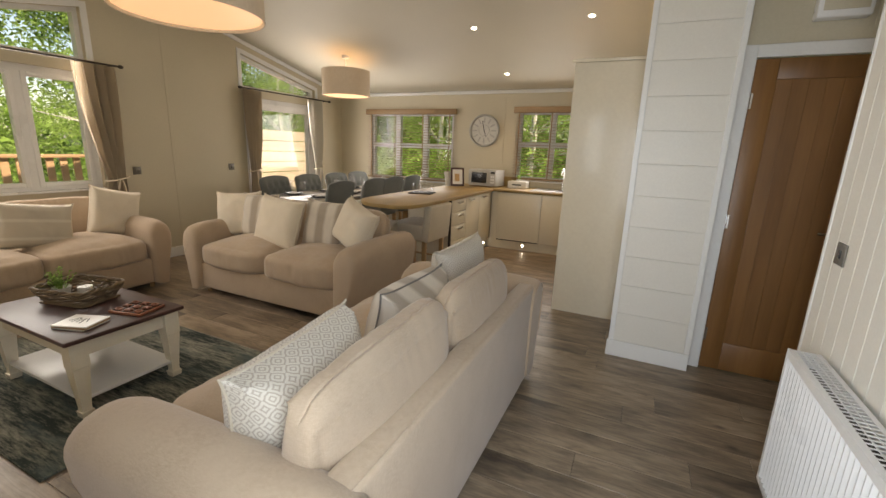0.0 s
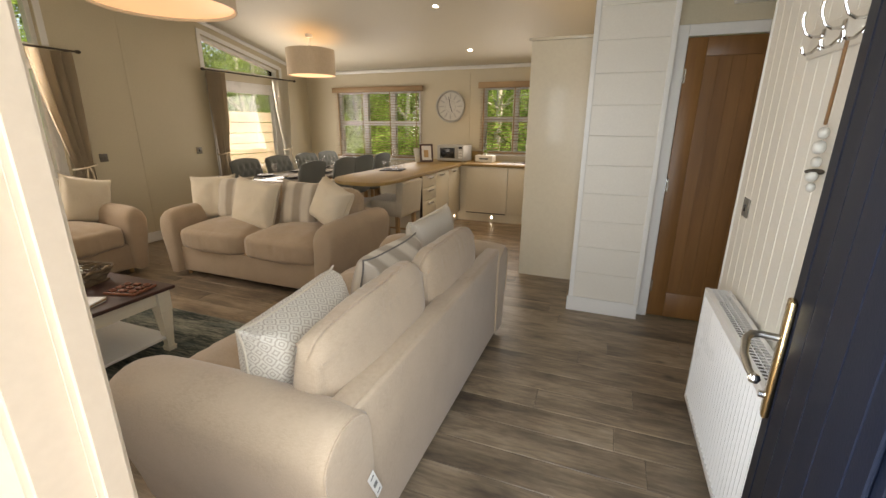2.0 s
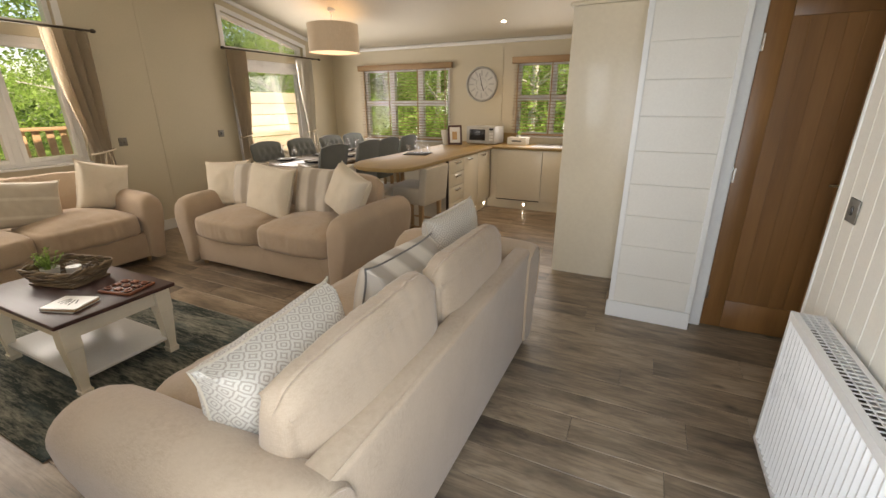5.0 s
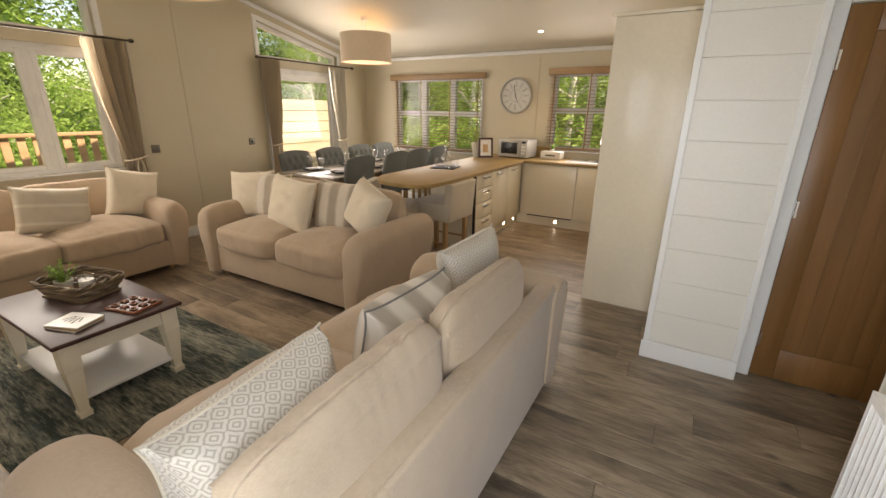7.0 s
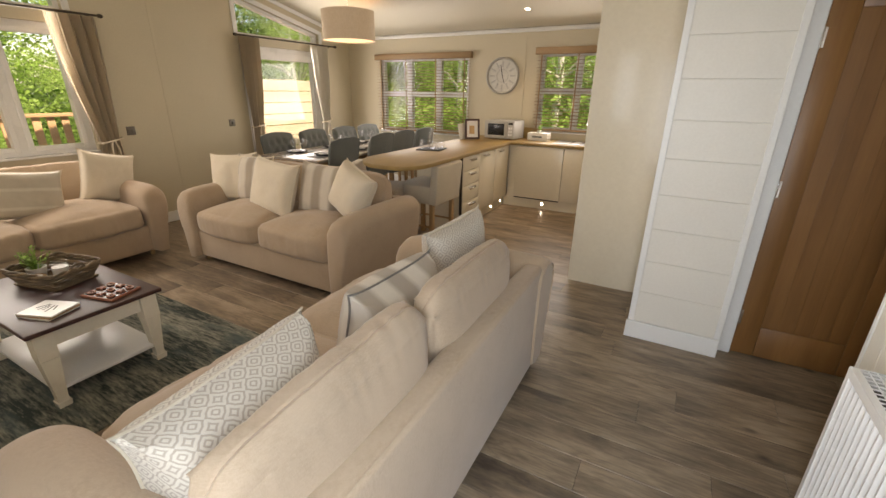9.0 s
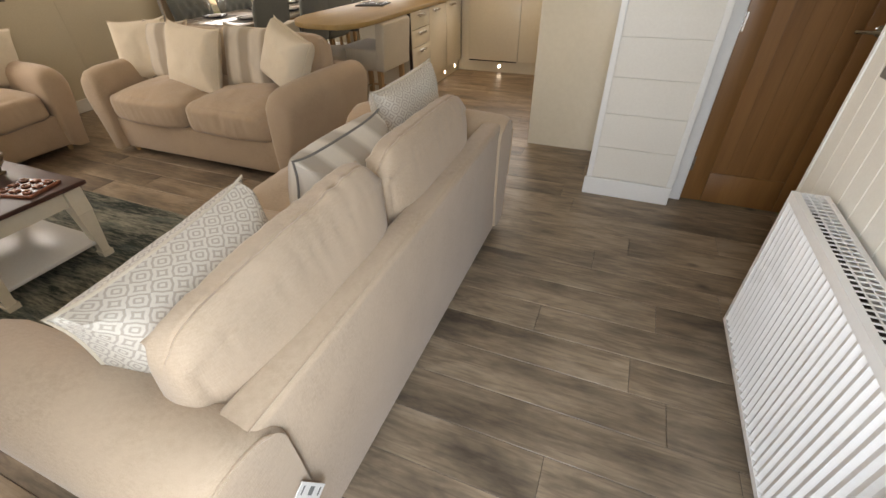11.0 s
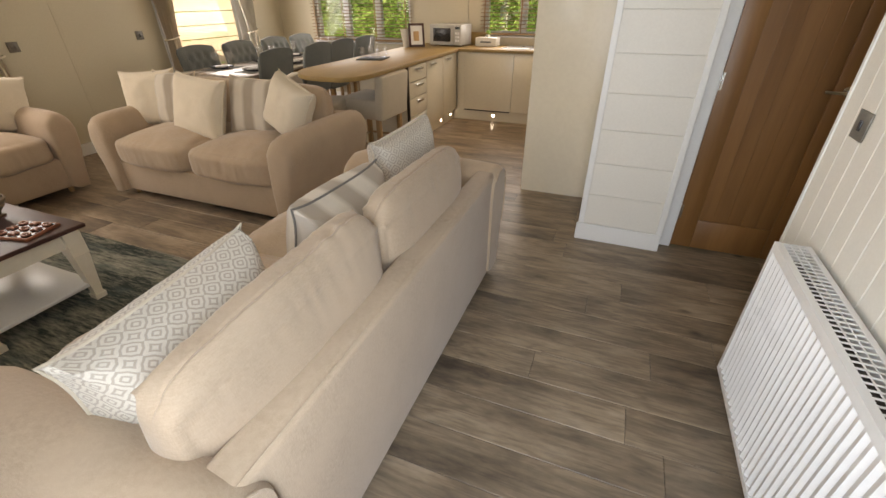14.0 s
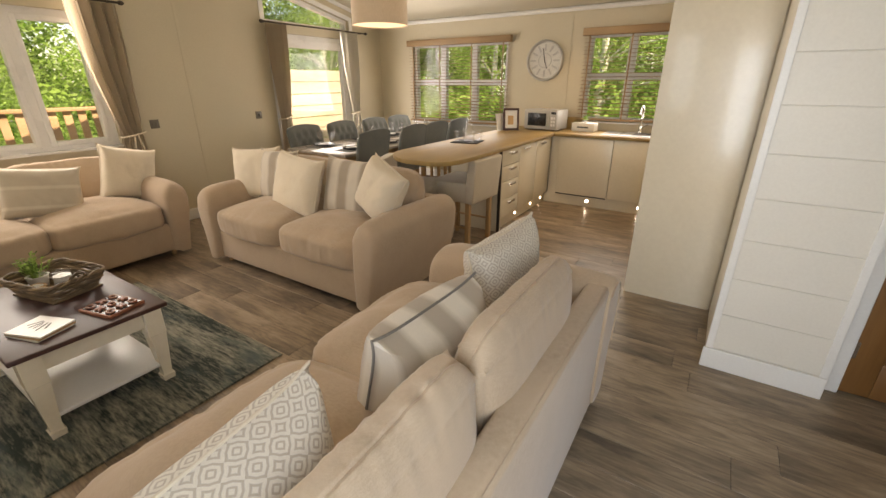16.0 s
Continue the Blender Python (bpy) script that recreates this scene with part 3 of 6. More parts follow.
def gable_window(n, y0, y1, sill, mullions, label, sash=0.062, half=0.05):
    ob = thing("window_%d" % n, label, "window", kind="structure")
    x0, x1 = XW - 0.13, XW - 0.05
    bm = bmesh.new()
    rect_frame(bm, y0, y1, sill, BAND0, 0.055, x0, x1)
    for y in mullions:
        add_box(bm, x0, y - half, sill + 0.055, x1, y + half, BAND0 - 0.055)
    part("window_frame", bm, M_UPVC, ob, smooth=False)
    edges = [y0 + 0.055] + [v for m in mullions for v in (m - half, m + half)] + [y1 - 0.055]
    for a, b in zip(edges[::2], edges[1::2]):
        bm = bmesh.new()
        rect_frame(bm, a, b, sill + 0.055, BAND0 - 0.055, sash, x0 + 0.02, x1 + 0.012)
        bmesh.ops.bevel(bm, geom=bm.edges[:], offset=0.006, segments=1, affect="EDGES")
        part("sash", bm, M_UPVC, ob, smooth=False)
        part("pane", box(x0 + 0.035, a + sash - 0.002, sill + 0.053 + sash, x0 + 0.041, b - sash + 0.002, BAND0 - 0.053 - sash), M_PANE, ob, smooth=False, shadow=False)
    # raked light above
    top = under(UP)
    w = 0.042
    bm = bmesh.new()
    for a, b, lo, hi in ((y0, y0 + w, level(BAND1), top), (y1 - w, y1, level(BAND1), top), (y0 + w, y1 - w, level(BAND1), level(BAND1 + 0.02)), (y0 + w, y1 - w, lambda y: top(y) - w, top)):
        strip(bm, x0, x1, a, b, lo, hi)
    part("raked_frame", bm, M_UPVC, ob, smooth=False)
    bm = bmesh.new()
    strip(bm, x0 + 0.035, x0 + 0.041, y0 + w, y1 - w, level(BAND1 + 0.02), lambda y: top(y) - w)
    part("pane", bm, M_PANE, ob, smooth=False, shadow=False)
    part("window_sill", box(XW - 0.05, y0, sill - 0.0, XW + 0.03, y1, sill + 0.02, 0.004), M_UPVC, ob, smooth=False)
    # white cased lining of the reveal
    bm = bmesh.new()
    for ya, yb in ((y0 - 0.055, y0), (y1, y1 + 0.055)):
        strip(bm, XW - 0.002, XW + 0.014, ya, yb, level(BAND1 - 0.0), lambda y: top(y) + 0.05)
    strip(bm, XW - 0.002, XW + 0.014, y0, y1, top, lambda y: top(y) + 0.055)
    part("casing", bm, M_WHITE, ob, smooth=False)
    return ob


gable_window(1, G1[0], G1[1], SILL1, (-1.80, -1.11), "white plastic gable window with a raked top light", 0.042, 0.03)
gable_window(2, G2[0], G2[1], SILL2, (), "white plastic glazed door with a raked top light", 0.10)


def far_window(n, x0, x1, z0, z1, cols, label):
    """A white window with a transom, in the kitchen wall."""
    ob = thing("window_%d" % n, label, "window", kind="structure")
    ya, yb = YF + 0.05, YF + 0.12
    bm = bmesh.new()
    w = 0.05
    add_box(bm, x0, ya, z0, x0 + w, yb, z1), add_box(bm, x1 - w, ya, z0, x1, yb, z1)
    add_box(bm, x0 + w, ya, z0, x1 - w, yb, z0 + w), add_box(bm, x0 + w, ya, z1 - w, x1 - w, yb, z1)
    step = (x1 - x0) / cols
    for k in range(1, cols):
        add_box(bm, x0 + k * step - 0.045, ya, z0 + w, x0 + k * step + 0.045, yb, z1 - w)
    zm = z0 + 0.52 * (z1 - z0)
    for k in range(cols):
        add_box(bm, x0 + k * step + (w if k == 0 else 0.045), ya + 0.005, zm - 0.035, x0 + (k + 1) * step - (w if k == cols - 1 else 0.045), yb - 0.005, zm + 0.035)
    part("window_frame", bm, M_UPVC, ob, smooth=False)
    for k in range(cols):
        for a, b in ((z0 + w, zm - 0.035), (zm + 0.035, z1 - w)):
            part("pane", box(x0 + k * step + 0.045, YF + 0.085, a, x0 + (k + 1) * step - 0.045, YF + 0.090, b), M_PANE, ob, smooth=False, shadow=False)
    part("window_sill", box(x0 - 0.02, YF - 0.03, z0 - 0.02, x1 + 0.02, YF + 0.05, z0, 0.004), M_UPVC, ob, smooth=False)
    # blind
    bl = thing("venetian_blind", "lowered wooden slatted blind with open slats", "blind", group="kitchen wall blinds")
    part("pelmet", box(x0 - 0.06, YF - 0.075, z1 - 0.03, x1 + 0.06, YF - 0.004, z1 + 0.055, 0.006), M_BLIND, bl)
    z, first = z1 - 0.06, None
    while z > z0 + 0.05:
        if first is None:
            sl = part("slat", moved(box(x0 - 0.03, -0.024, -0.0013, x1 + 0.03, 0.024, 0.0013), pose(0, 0, 0, 8)), M_BLIND, bl, smooth=False)
            first = sl.data
        else:
            sl = new("slat", first)
            sl.parent = bl
        sl.location = (0, YF - 0.035, z)
        z -= 0.043
    part("bottom_rail", box(x0 - 0.03, YF - 0.06, z0 + 0.012, x1 + 0.03, YF - 0.01, z0 + 0.035, 0.004), M_BLIND, bl)
    for k in range(cols + 1):
        xx = x0 + (x1 - x0) * min(0.97, max(0.03, k / cols))
        part("ladder_tape", box(xx - 0.008, YF - 0.0625, z0 + 0.03, xx + 0.008, YF - 0.0610, z1 - 0.02), M_BLIND, bl, smooth=False)
    return ob


far_window(3, *W1, 3, "white framed dining window behind a wooden blind")
far_window(4, *W2, 2, "white framed kitchen window behind a wooden blind")

# ---- sofas ----


def sofa(m, L, label, group="sofas round the rug", arm=0.215, D=0.94, along=0.0, short=0.0):
    """A two-seat sofa: x along its length, front at -y, back at +y; L is the outer length."""
    s = thing("sofa", label, "sofa", m, group)
    half = L / 2
    inner = half - arm
    part("base", box(-inner - 0.05, -D / 2 + 0.02, 0.055, inner + 0.05, D / 2 - 0.05, 0.30, 0.02, 3), M_SOFA, s)
    # raked back frame
    back = prism([(D / 2 - 0.17, 0.28), (D / 2 - 0.115, 0.620), (D / 2 - 0.105, 0.632), (D / 2 - 0.03, 0.632), (D / 2 - 0.012, 0.615), (D / 2 - 0.012, 0.04), (D / 2 - 0.10, 0.04)], -inner - 0.10, inner + 0.10, "x", 0.010, 3)
    part("back_frame", back, M_SOFA, s)
    part("back_seam", tube([(-inner - 0.10, D / 2 - 0.022, 0.628), (inner + 0.10, D / 2 - 0.022, 0.628)], 0.0016, 6), M_SOFA, s, "stitched seam along the back")
    for side in (-1, 1):
        a = part("arm", sofa_arm(side, D, inner, arm, short), M_SOFA, s)
        cap = [(side * (inner + arm / 0.24 * (0.115 + (px - 0.115) * 0.93)), D / 2 + 0.002, 0.05 + (pz - 0.05) * 0.955) for px, pz in arm_profile()[6:-3]]
        part("piping", tube(cap, 0.0045, 6), M_SOFA, a)
    for k in range(2):
        w = inner
        c = puffed(w + 0.03, D - 0.13, 0.225, 5.6, 0.50, 44, 0.010, seed=3.1 * k + L, gather=0.011)
        part("seat_cushion", moved(c, pose((k - 0.5) * inner, -0.095, 0.385)), M_CUSHION, s)
        part("back_cushion", moved(back_cushion(w * 0.965 if along else w + 0.03, 0.418, 7.7 * k + L), pose(along + (k - 0.5) * inner * (0.97 if along else 1.0), D / 2 - 0.228, 0.400, -8, 3.0 if along and k else 0)), M_CUSHION, s)
    for sx in (-1, 1):
        for sy in (-1, 1):
            part("foot", moved(lathe([(0.018, 0.0), (0.026, 0.075)], 12), pose(sx * (half - 0.19), sy * (D / 2 - 0.09), 0)), M_LEG, s, "turned pale wooden foot")
    return s


def back_cushion(w, h, seed):
    """A feather cushion: boxed top with a centre seam and gathers, eared corners, a fuller middle and smooth ends."""
    bm = bmesh.new()
    bmesh.ops.create_cube(bm, size=2.0)
    bmesh.ops.subdivide_edges(bm, edges=bm.edges[:], cuts=64, use_grid_fill=True)
    e = 11.0
    for v in bm.verts:
        a, b, c = v.co
        r = (abs(a) ** e + abs(b) ** e + abs(c) ** e) ** (-1 / e)
        sa, sb, sc = a * r, b * r, c * r
        up, top = (sc + 1) / 2, max(0.0, c)
        half = (0.086 + 0.030 * math.sin(math.pi * min(1.0, up * 1.05)) * (1 - 0.7 * a * a)) * (1 - 0.30 * max(0.0, up - 0.55) / 0.45) * (1 - 0.30 * abs(a) ** 7)
        q = Vector((sa * w / 2, sb * half, up * h))
        q.x += math.copysign(0.014, a) * (1 - b * b) * (1 - c * c) * abs(a) ** 4
        q.z += 0.020 * (1 - a ** 4) * top + 0.010 * (1 - b * b) * top ** 6
        q.z -= 0.050 * max(0.0, sb) ** 2 * top ** 2 + 0.020 * abs(a) ** 6 * top * (1 - abs(b))
        ear = abs(a) ** 14 * top ** 10 * abs(b) ** 6
        q += Vector((math.copysign(0.026, a), math.copysign(0.006, b), 0.014)) * ear
        q.z -= 0.005 * math.exp(-(b / 0.07) ** 2) * top ** 14
        fold = noise.noise(Vector((q.x * 17 + seed, b * 0.55, q.z * 1.6))) + 0.45 * noise.noise(Vector((q.x * 40 + seed, b * 0.9, q.z * 3)))
        near_seam = top ** 3 * (0.45 + 0.55 * max(abs(b) ** 5, math.exp(-(b / 0.35) ** 2))) + 0.30 * max(0.0, up - 0.45) * abs(b) ** 3
        wob = noise.noise(Vector((q.x * 4.5 + seed, q.y * 7, q.z * 5))) * 0.009
        n = Vector((a ** 7, b ** 5, c ** 7)).normalized()
        v.co = q + n * (wob + 0.0095 * (0.3 - abs(fold)) * near_seam * (1 - abs(a) ** 12))
    return bm


def arm_profile():
    prof = []
    for k in range(13):
        a = math.pi * k / 12
        prof.append((0.125 - 0.115 * math.cos(a), 0.545 + 0.108 * math.sin(a)))
    return [(0.0, 0.06), (0.0, 0.30), (0.006, 0.47)] + prof + [(0.232, 0.45), (0.205, 0.30), (0.170, 0.15), (0.150, 0.04), (0.05, 0.04)]


def sofa_arm(side, D, inner, arm, short=0.0):
    """A flared arm with a full rounded top, lower at its rounded front."""
    prof = arm_profile()
    sx = arm / 0.24
    bm = bmesh.new()
    st = [(-D / 2 - 0.022, 0.62, 0.70), (-D / 2 - 0.016, 0.80, 0.84), (-D / 2 - 0.002, 0.90, 0.92), (-D / 2 + 0.03, 0.965, 0.97), (-D / 2 + 0.10, 1.0, 1.0), (-0.25, 1.0, 1.012), (0.0, 1.0, 1.015), (0.2, 1.0, 1.01), (D / 2 - 0.13, 1.0, 1.0), (D / 2 - 0.04, 0.99, 0.99), (D / 2 - 0.010, 0.97, 0.975), (D / 2, 0.93, 0.955), (D / 2 + 0.001, 0.80, 0.90)]
    rings = []
    for y, kx, kz in st:
        front = max(0.0, -y / (D / 2))
        y, kz = y + short * front, kz - 0.5 * short * front
        rings.append([bm.verts.new((side * (inner + sx * (0.115 + (px - 0.115) * kx)), y, 0.05 + (pz - 0.05) * kz if pz > 0.3 else pz)) for px, pz in prof])
    n = len(prof)
    for a, b in zip(rings, rings[1:]):
        for i in range(n):
            bm.faces.new((a[i], a[(i + 1) % n], b[(i + 1) % n], b[i]))
    bm.faces.new(rings[0]), bm.faces.new(rings[-1])
    bmesh.ops.recalc_face_normals(bm, faces=bm.faces[:])
    return bm


sofa(pose(-2.775, -0.150, 0, 0, 0, 0), 1.98, "oatmeal fabric two-seat sofa with scatter cushions, facing the rug")
sofa(pose(-4.52, -1.53, 0, 0, 0, 90), 1.98, "oatmeal fabric two-seat sofa below the gable window")
sofa(pose(-0.905, -1.525, 0, 0, 0, -90), 2.15, "oatmeal fabric two-seat sofa with its back to the passage", arm=0.27, D=0.97, along=0.085, short=0.05)

# ---- rug and coffee table ----
bm = bmesh.new()
nx, ny = 30, 40
RUG = (-3.75, -2.03, -2.44, -1.20)
grid = [[bm.verts.new((RUG[0] + (RUG[1] - RUG[0]) * i / nx, RUG[2] + (RUG[3] - RUG[2]) * j / ny, 0.011 + 0.0015 * noise.noise(Vector((i * 0.7, j * 0.7, 0))))) for j in range(ny + 1)] for i in range(nx + 1)]
for i in range(nx):
    for j in range(ny):
        bm.faces.new((grid[i][j], grid[i + 1][j], grid[i + 1][j + 1], grid[i][j + 1]))
res = bmesh.ops.extrude_face_region(bm, geom=bm.faces[:])
for v in res["geom"]:
    if isinstance(v, bmesh.types.BMVert):
        v.co.z = 0.001
bmesh.ops.recalc_face_normals(bm, faces=bm.faces[:])


def rug_material():
    m, t, p, link = nodes_of("worn_rug")
    a = noise_of(t, coords(t, (0.40, 2.0, 1)), 2.6, 6, 0.72)
    b = noise_of(t, coords(t, (1.2, 8.0, 1)), 7.0, 5, 0.75)
    c = noise_of(t, coords(t), 500, 2)
    add = node(t, "ShaderNodeMath", op="ADD")
    link(a, add.inputs[0]), link(b, add.inputs[1])
    c1 = mixer(t, ramp(t, add.outputs[0], 0.86, 1.20), (0.040, 0.050, 0.044), (0.34, 0.33, 0.27))
    d = noise_of(t, coords(t, (0.8, 3.0, 1)), 2.0, 4, 0.6)
    c2 = mixer(t, ramp(t, d, 0.52, 0.70), c1, (0.085, 0.115, 0.112))
    link(c2, p.inputs["Base Color"])
    p.inputs["Roughness"].default_value = 0.95
    p.inputs["Specular IOR Level"].default_value = 0.15
    bump(t, p, c, 0.5, 0.003)
    return m


tagged(part("rug", bm, rug_material()), "worn grey-green woven rug with faded streaks", "rug")

TX0, TX1, TY0, TY1, TH = -3.20, -2.30, -2.18, -1.59, 0.45
ct = thing("coffee_table", "cream painted coffee table with dark stained top", "table", pose((TX0 + TX1) / 2, (TY0 + TY1) / 2, 0.012))
hx, hy = (TX1 - TX0) / 2, (TY1 - TY0) / 2
part("tabletop", box(-hx, -hy, TH - 0.035, hx, hy, TH - 0.012, 0.006, 3), M_DARKTOP, ct, "dark stained wooden top")
bm = bmesh.new()
for s in (-1, 1):
    add_box(bm, -hx + 0.09, s * (hy - 0.06) - 0.011, TH - 0.125, hx - 0.09, s * (hy - 0.06) + 0.011, TH - 0.036)
    add_box(bm, s * (hx - 0.06) - 0.011, -hy + 0.09, TH - 0.125, s * (hx - 0.06) + 0.011, hy - 0.09, TH - 0.036)
part("apron", bm, M_GLOSS, ct, smooth=False)
first = None
for sx in (-1, 1):
    for sy in (-1, 1):
        if first is None:
            bm = bmesh.new()
            lv = [(0.026, 0.0), (0.029, 0.03), (0.023, 0.032), (0.021, 0.05), (0.036, 0.26), (0.036, 0.272), (0.039, 0.275), (0.039, TH - 0.036)]
            rings = [[bm.verts.new((a * r, b * r, z)) for a, b in ((-1, -1), (1, -1), (1, 1), (-1, 1))] for r, z in lv]
            for a, b in zip(rings, rings[1:]):
                for i in range(4):
                    bm.faces.new((a[i], a[(i + 1) % 4], b[(i + 1) % 4], b[i]))
            bm.faces.new(rings[0][::-1]), bm.faces.new(rings[-1])
            leg = part("leg", bm, M_GLOSS, ct, "tapered cream leg", smooth=False)
            first = leg.data
        else:
            leg = new("leg", first)
            leg.parent = ct
        leg.location = (sx * (hx - 0.065), sy * (hy - 0.065), 0)
part("shelf", box(-hx + 0.05, -hy + 0.05, 0.085, hx - 0.05, hy - 0.05, 0.105, 0.004), M_SHELF, ct)

# ---- kitchen ----
PX, PY0, WT = -1.90, 1.40, 0.87  # peninsula's door faces, its open end, worktop height
KY = 2.78                        # door faces of the run under the kitchen window
TALLX = -0.545                   # door faces of the tall units


def worktop():
    pts = [(-2.62, YF - 0.002), (-2.62, 0.80)]
    for k in range(13):
        a = math.pi * (1.0 + 0.5 * k / 12)
        pts.append((-2.20 + 0.42 * math.cos(a), 0.76 + 0.44 * math.sin(a)))
    for k in range(1, 9):
        a = math.pi * (1.5 + 0.5 * k / 8)
        pts.append((-2.06 + 0.19 * math.cos(a), 0.62 + 0.30 * math.sin(a)))
    pts += [(-1.868, 0.9), (-1.868, KY - 0.03), (0.045, KY - 0.03), (0.045, YF - 0.002)]
    return prism(pts, WT - 0.036, WT, "z", 0.004, 2)


tagged(part("worktop", worktop(), M_WORKTOP), "oak worktop of the kitchen and rounded breakfast bar", "worktop")


def handle(length, along):
    """A slim chrome edge grip."""
    b = merged(box(-length / 2, -0.022, -0.004, length / 2, 0.0, 0.004, 0.0015), box(-length / 2, -0.026, -0.018, length / 2, -0.021, 0.004, 0.0015))
    if along == "y":
        moved(b, pose(0, 0, 0, 0, 0, 90))
    return b


pd = thing("drawer_unit", "cream gloss drawer unit at the end of the peninsula", "cabinet")
part("body", box(-2.46, PY0, 0.13, PX - 0.022, PY0 + 0.42, WT - 0.037, 0.002), M_GLOSS, pd, smooth=False)
zs = [0.14, 0.325, 0.51, 0.67, 0.825]
for z0, z1 in zip(zs, zs[1:]):
    dr = part("drawer_front", box(PX - 0.020, PY0 + 0.004, z0 + 0.003, PX, PY0 + 0.418, z1 - 0.003, 0.003), M_GLOSS, pd)
    part("handle", moved(handle(0.16, "y"), pose(PX + 0.001, PY0 + 0.21, z1 - 0.035)), M_CHROME, dr, "chrome edge handle")


def door_unit(x0, y0, x1, y1, face, doors, label, wide):
    u = thing("base_cabinet", label, "cabinet", group="kitchen base cabinets")
    part("body", box(x0, y0, 0.13, x1, y1, WT - 0.037), M_GLOSS, u, smooth=False)
    for a, b in doors:
        if face == "x":
            d = part("door", box(PX - 0.020, a + 0.003, 0.143, PX, b - 0.003, 0.822, 0.003), M_GLOSS, u)
            if wide:
                part("handle", moved(handle(0.16, "y"), pose(PX + 0.001, a + 0.16, 0.79)), M_CHROME, d, "chrome edge handle")
        else:
            d = part("door", box(a + 0.003, KY, 0.143, b - 0.003, KY + 0.020, 0.822, 0.003), M_GLOSS, u)
    return u


door_unit(-2.46, PY0 + 0.422, PX - 0.022, PY0 + 0.90, "x", ((PY0 + 0.422, PY0 + 0.90),), "cream gloss base cabinet of the peninsula", True)
door_unit(-2.46, PY0 + 0.902, PX - 0.022, KY, "x", ((PY0 + 0.902, KY),), "cream gloss base cabinet of the peninsula", True)
door_unit(-1.90, KY + 0.022, -1.17, YF, "y", ((-1.80, -1.17),), "cream gloss base cabinet below the kitchen window", False)
# black strip drawn for the shade in the gap under the door
tagged(part("appliance_gap", box(-1.79, KY + 0.004, 0.130, -1.18, KY + 0.02, 0.1425), M_BLACK, smooth=False), "black strip for the shade below the built-in dishwasher door", "gap")
door_unit(-1.168, KY + 0.022, 0.04, YF, "y", ((-1.168, -0.57), (-0.57, 0.03)), "cream gloss base cabinet below the sink", False)
tagged(part("plinth", box(-2.44, PY0 + 0.02, 0.0, PX - 0.06, KY + 0.05, 0.128), M_GLOSS, smooth=False), "cream gloss plinth below the peninsula units", "plinth")
tagged(part("plinth", box(PX - 0.055, KY + 0.05, 0.0, 0.03, KY + 0.07, 0.128), M_GLOSS, smooth=False), "cream gloss plinth below the window units", "plinth")
tagged(part("end_panel", box(-2.46, PY0 - 0.022, 0.0, PX, PY0 - 0.001, WT - 0.038, 0.002), M_GLOSS, smooth=False), "cream end panel under the breakfast bar", "panel")
tagged(part("edge_strip", box(PX - 0.03, PY0 - 0.034, 0.0, PX + 0.002, PY0 - 0.023, WT - 0.038, 0.002), M_BRONZE, smooth=False), "dark edge strip on the end panel", "trim")
tagged(part("back_panel", box(-2.485, PY0 - 0.02, 0.0, -2.463, KY + 0.5, WT - 0.038, 0.002), M_GLOSS, smooth=False), "cream panel on the dining side of the peninsula", "panel")


def plinth_light(m):
    u = thing("plinth_light", "small lit round plinth light with chrome rim", "light", m, "plinth lights")
    part("rim", moved(lathe([(0.017, 0.0), (0.022, 0.0), (0.022, 0.005), (0.017, 0.006)], 16, False), pose(0, 0, 0, 90)), M_CHROME, u)
    part("lens", moved(lathe([(0.0, 0.004), (0.017, 0.004)], 16, False), pose(0, 0, 0, 90)), M_LED, u)
    return u


pl = plinth_light(pose(-1.40, KY + 0.05, 0.07))
copy_thing(pl, pose(-0.80, KY + 0.05, 0.07))
for y in (1.90, 2.36, 2.70):
    copy_thing(pl, pose(PX - 0.06, y, 0.07, 0, 0, 90))

tall = thing("tall_cabinet", "tall cream gloss fridge housing beside the pier", "cabinet")
part("side_panel", box(TALLX, 0.69, 0.0, 0.0, 0.712, 2.12, 0.002), M_GLOSS, tall, smooth=False)
part("body", box(TALLX + 0.024, 0.714, 0.0, 0.04, 1.90, 2.12), M_GLOSS, tall, smooth=False)
for a, b in ((0.714, 1.305), (1.309, 1.90)):
    part("door", box(TALLX, a + 0.003, 0.14, TALLX + 0.020, b - 0.003, 2.115, 0.003), M_GLOSS, tall)
part("cornice", box(TALLX - 0.025, 0.672, 2.122, 0.04, 1.91, 2.145, 0.006), M_GLOSS, tall)

# oak door
od = thing("door_2", "closed oak veneered door with boarded panel", "door", kind="structure")
part("leaf", box(OX0, OY + 0.012, 0.006, OX1, OY + 0.040, OTOP, 0.003), M_OAK, od)
F = 0.115
for x0, x1, z0, z1 in ((OX0, OX0 + F, 0.006, OTOP), (OX1 - F, OX1, 0.006, OTOP), (OX0 + F, OX1 - F, OTOP - F, OTOP), (OX0 + F, OX1 - F, 0.006, 0.20)):
    part("rail" if x1 - x0 > F + 0.01 else "stile", box(x0 + 0.0006, OY + 0.004, z0, x1 - 0.0006, OY + 0.013, z1, 0.003), M_OAK, od)
n = 5
for k in range(n):
    a = OX0 + F + (OX1 - OX0 - 2 * F) * k / n
    b = OX0 + F + (OX1 - OX0 - 2 * F) * (k + 1) / n
    part("plank", box(a + 0.0015, OY + 0.0105, 0.20, b - 0.0015, OY + 0.015, OTOP - F, 0.002, 1), M_OAK, od, smooth=False)
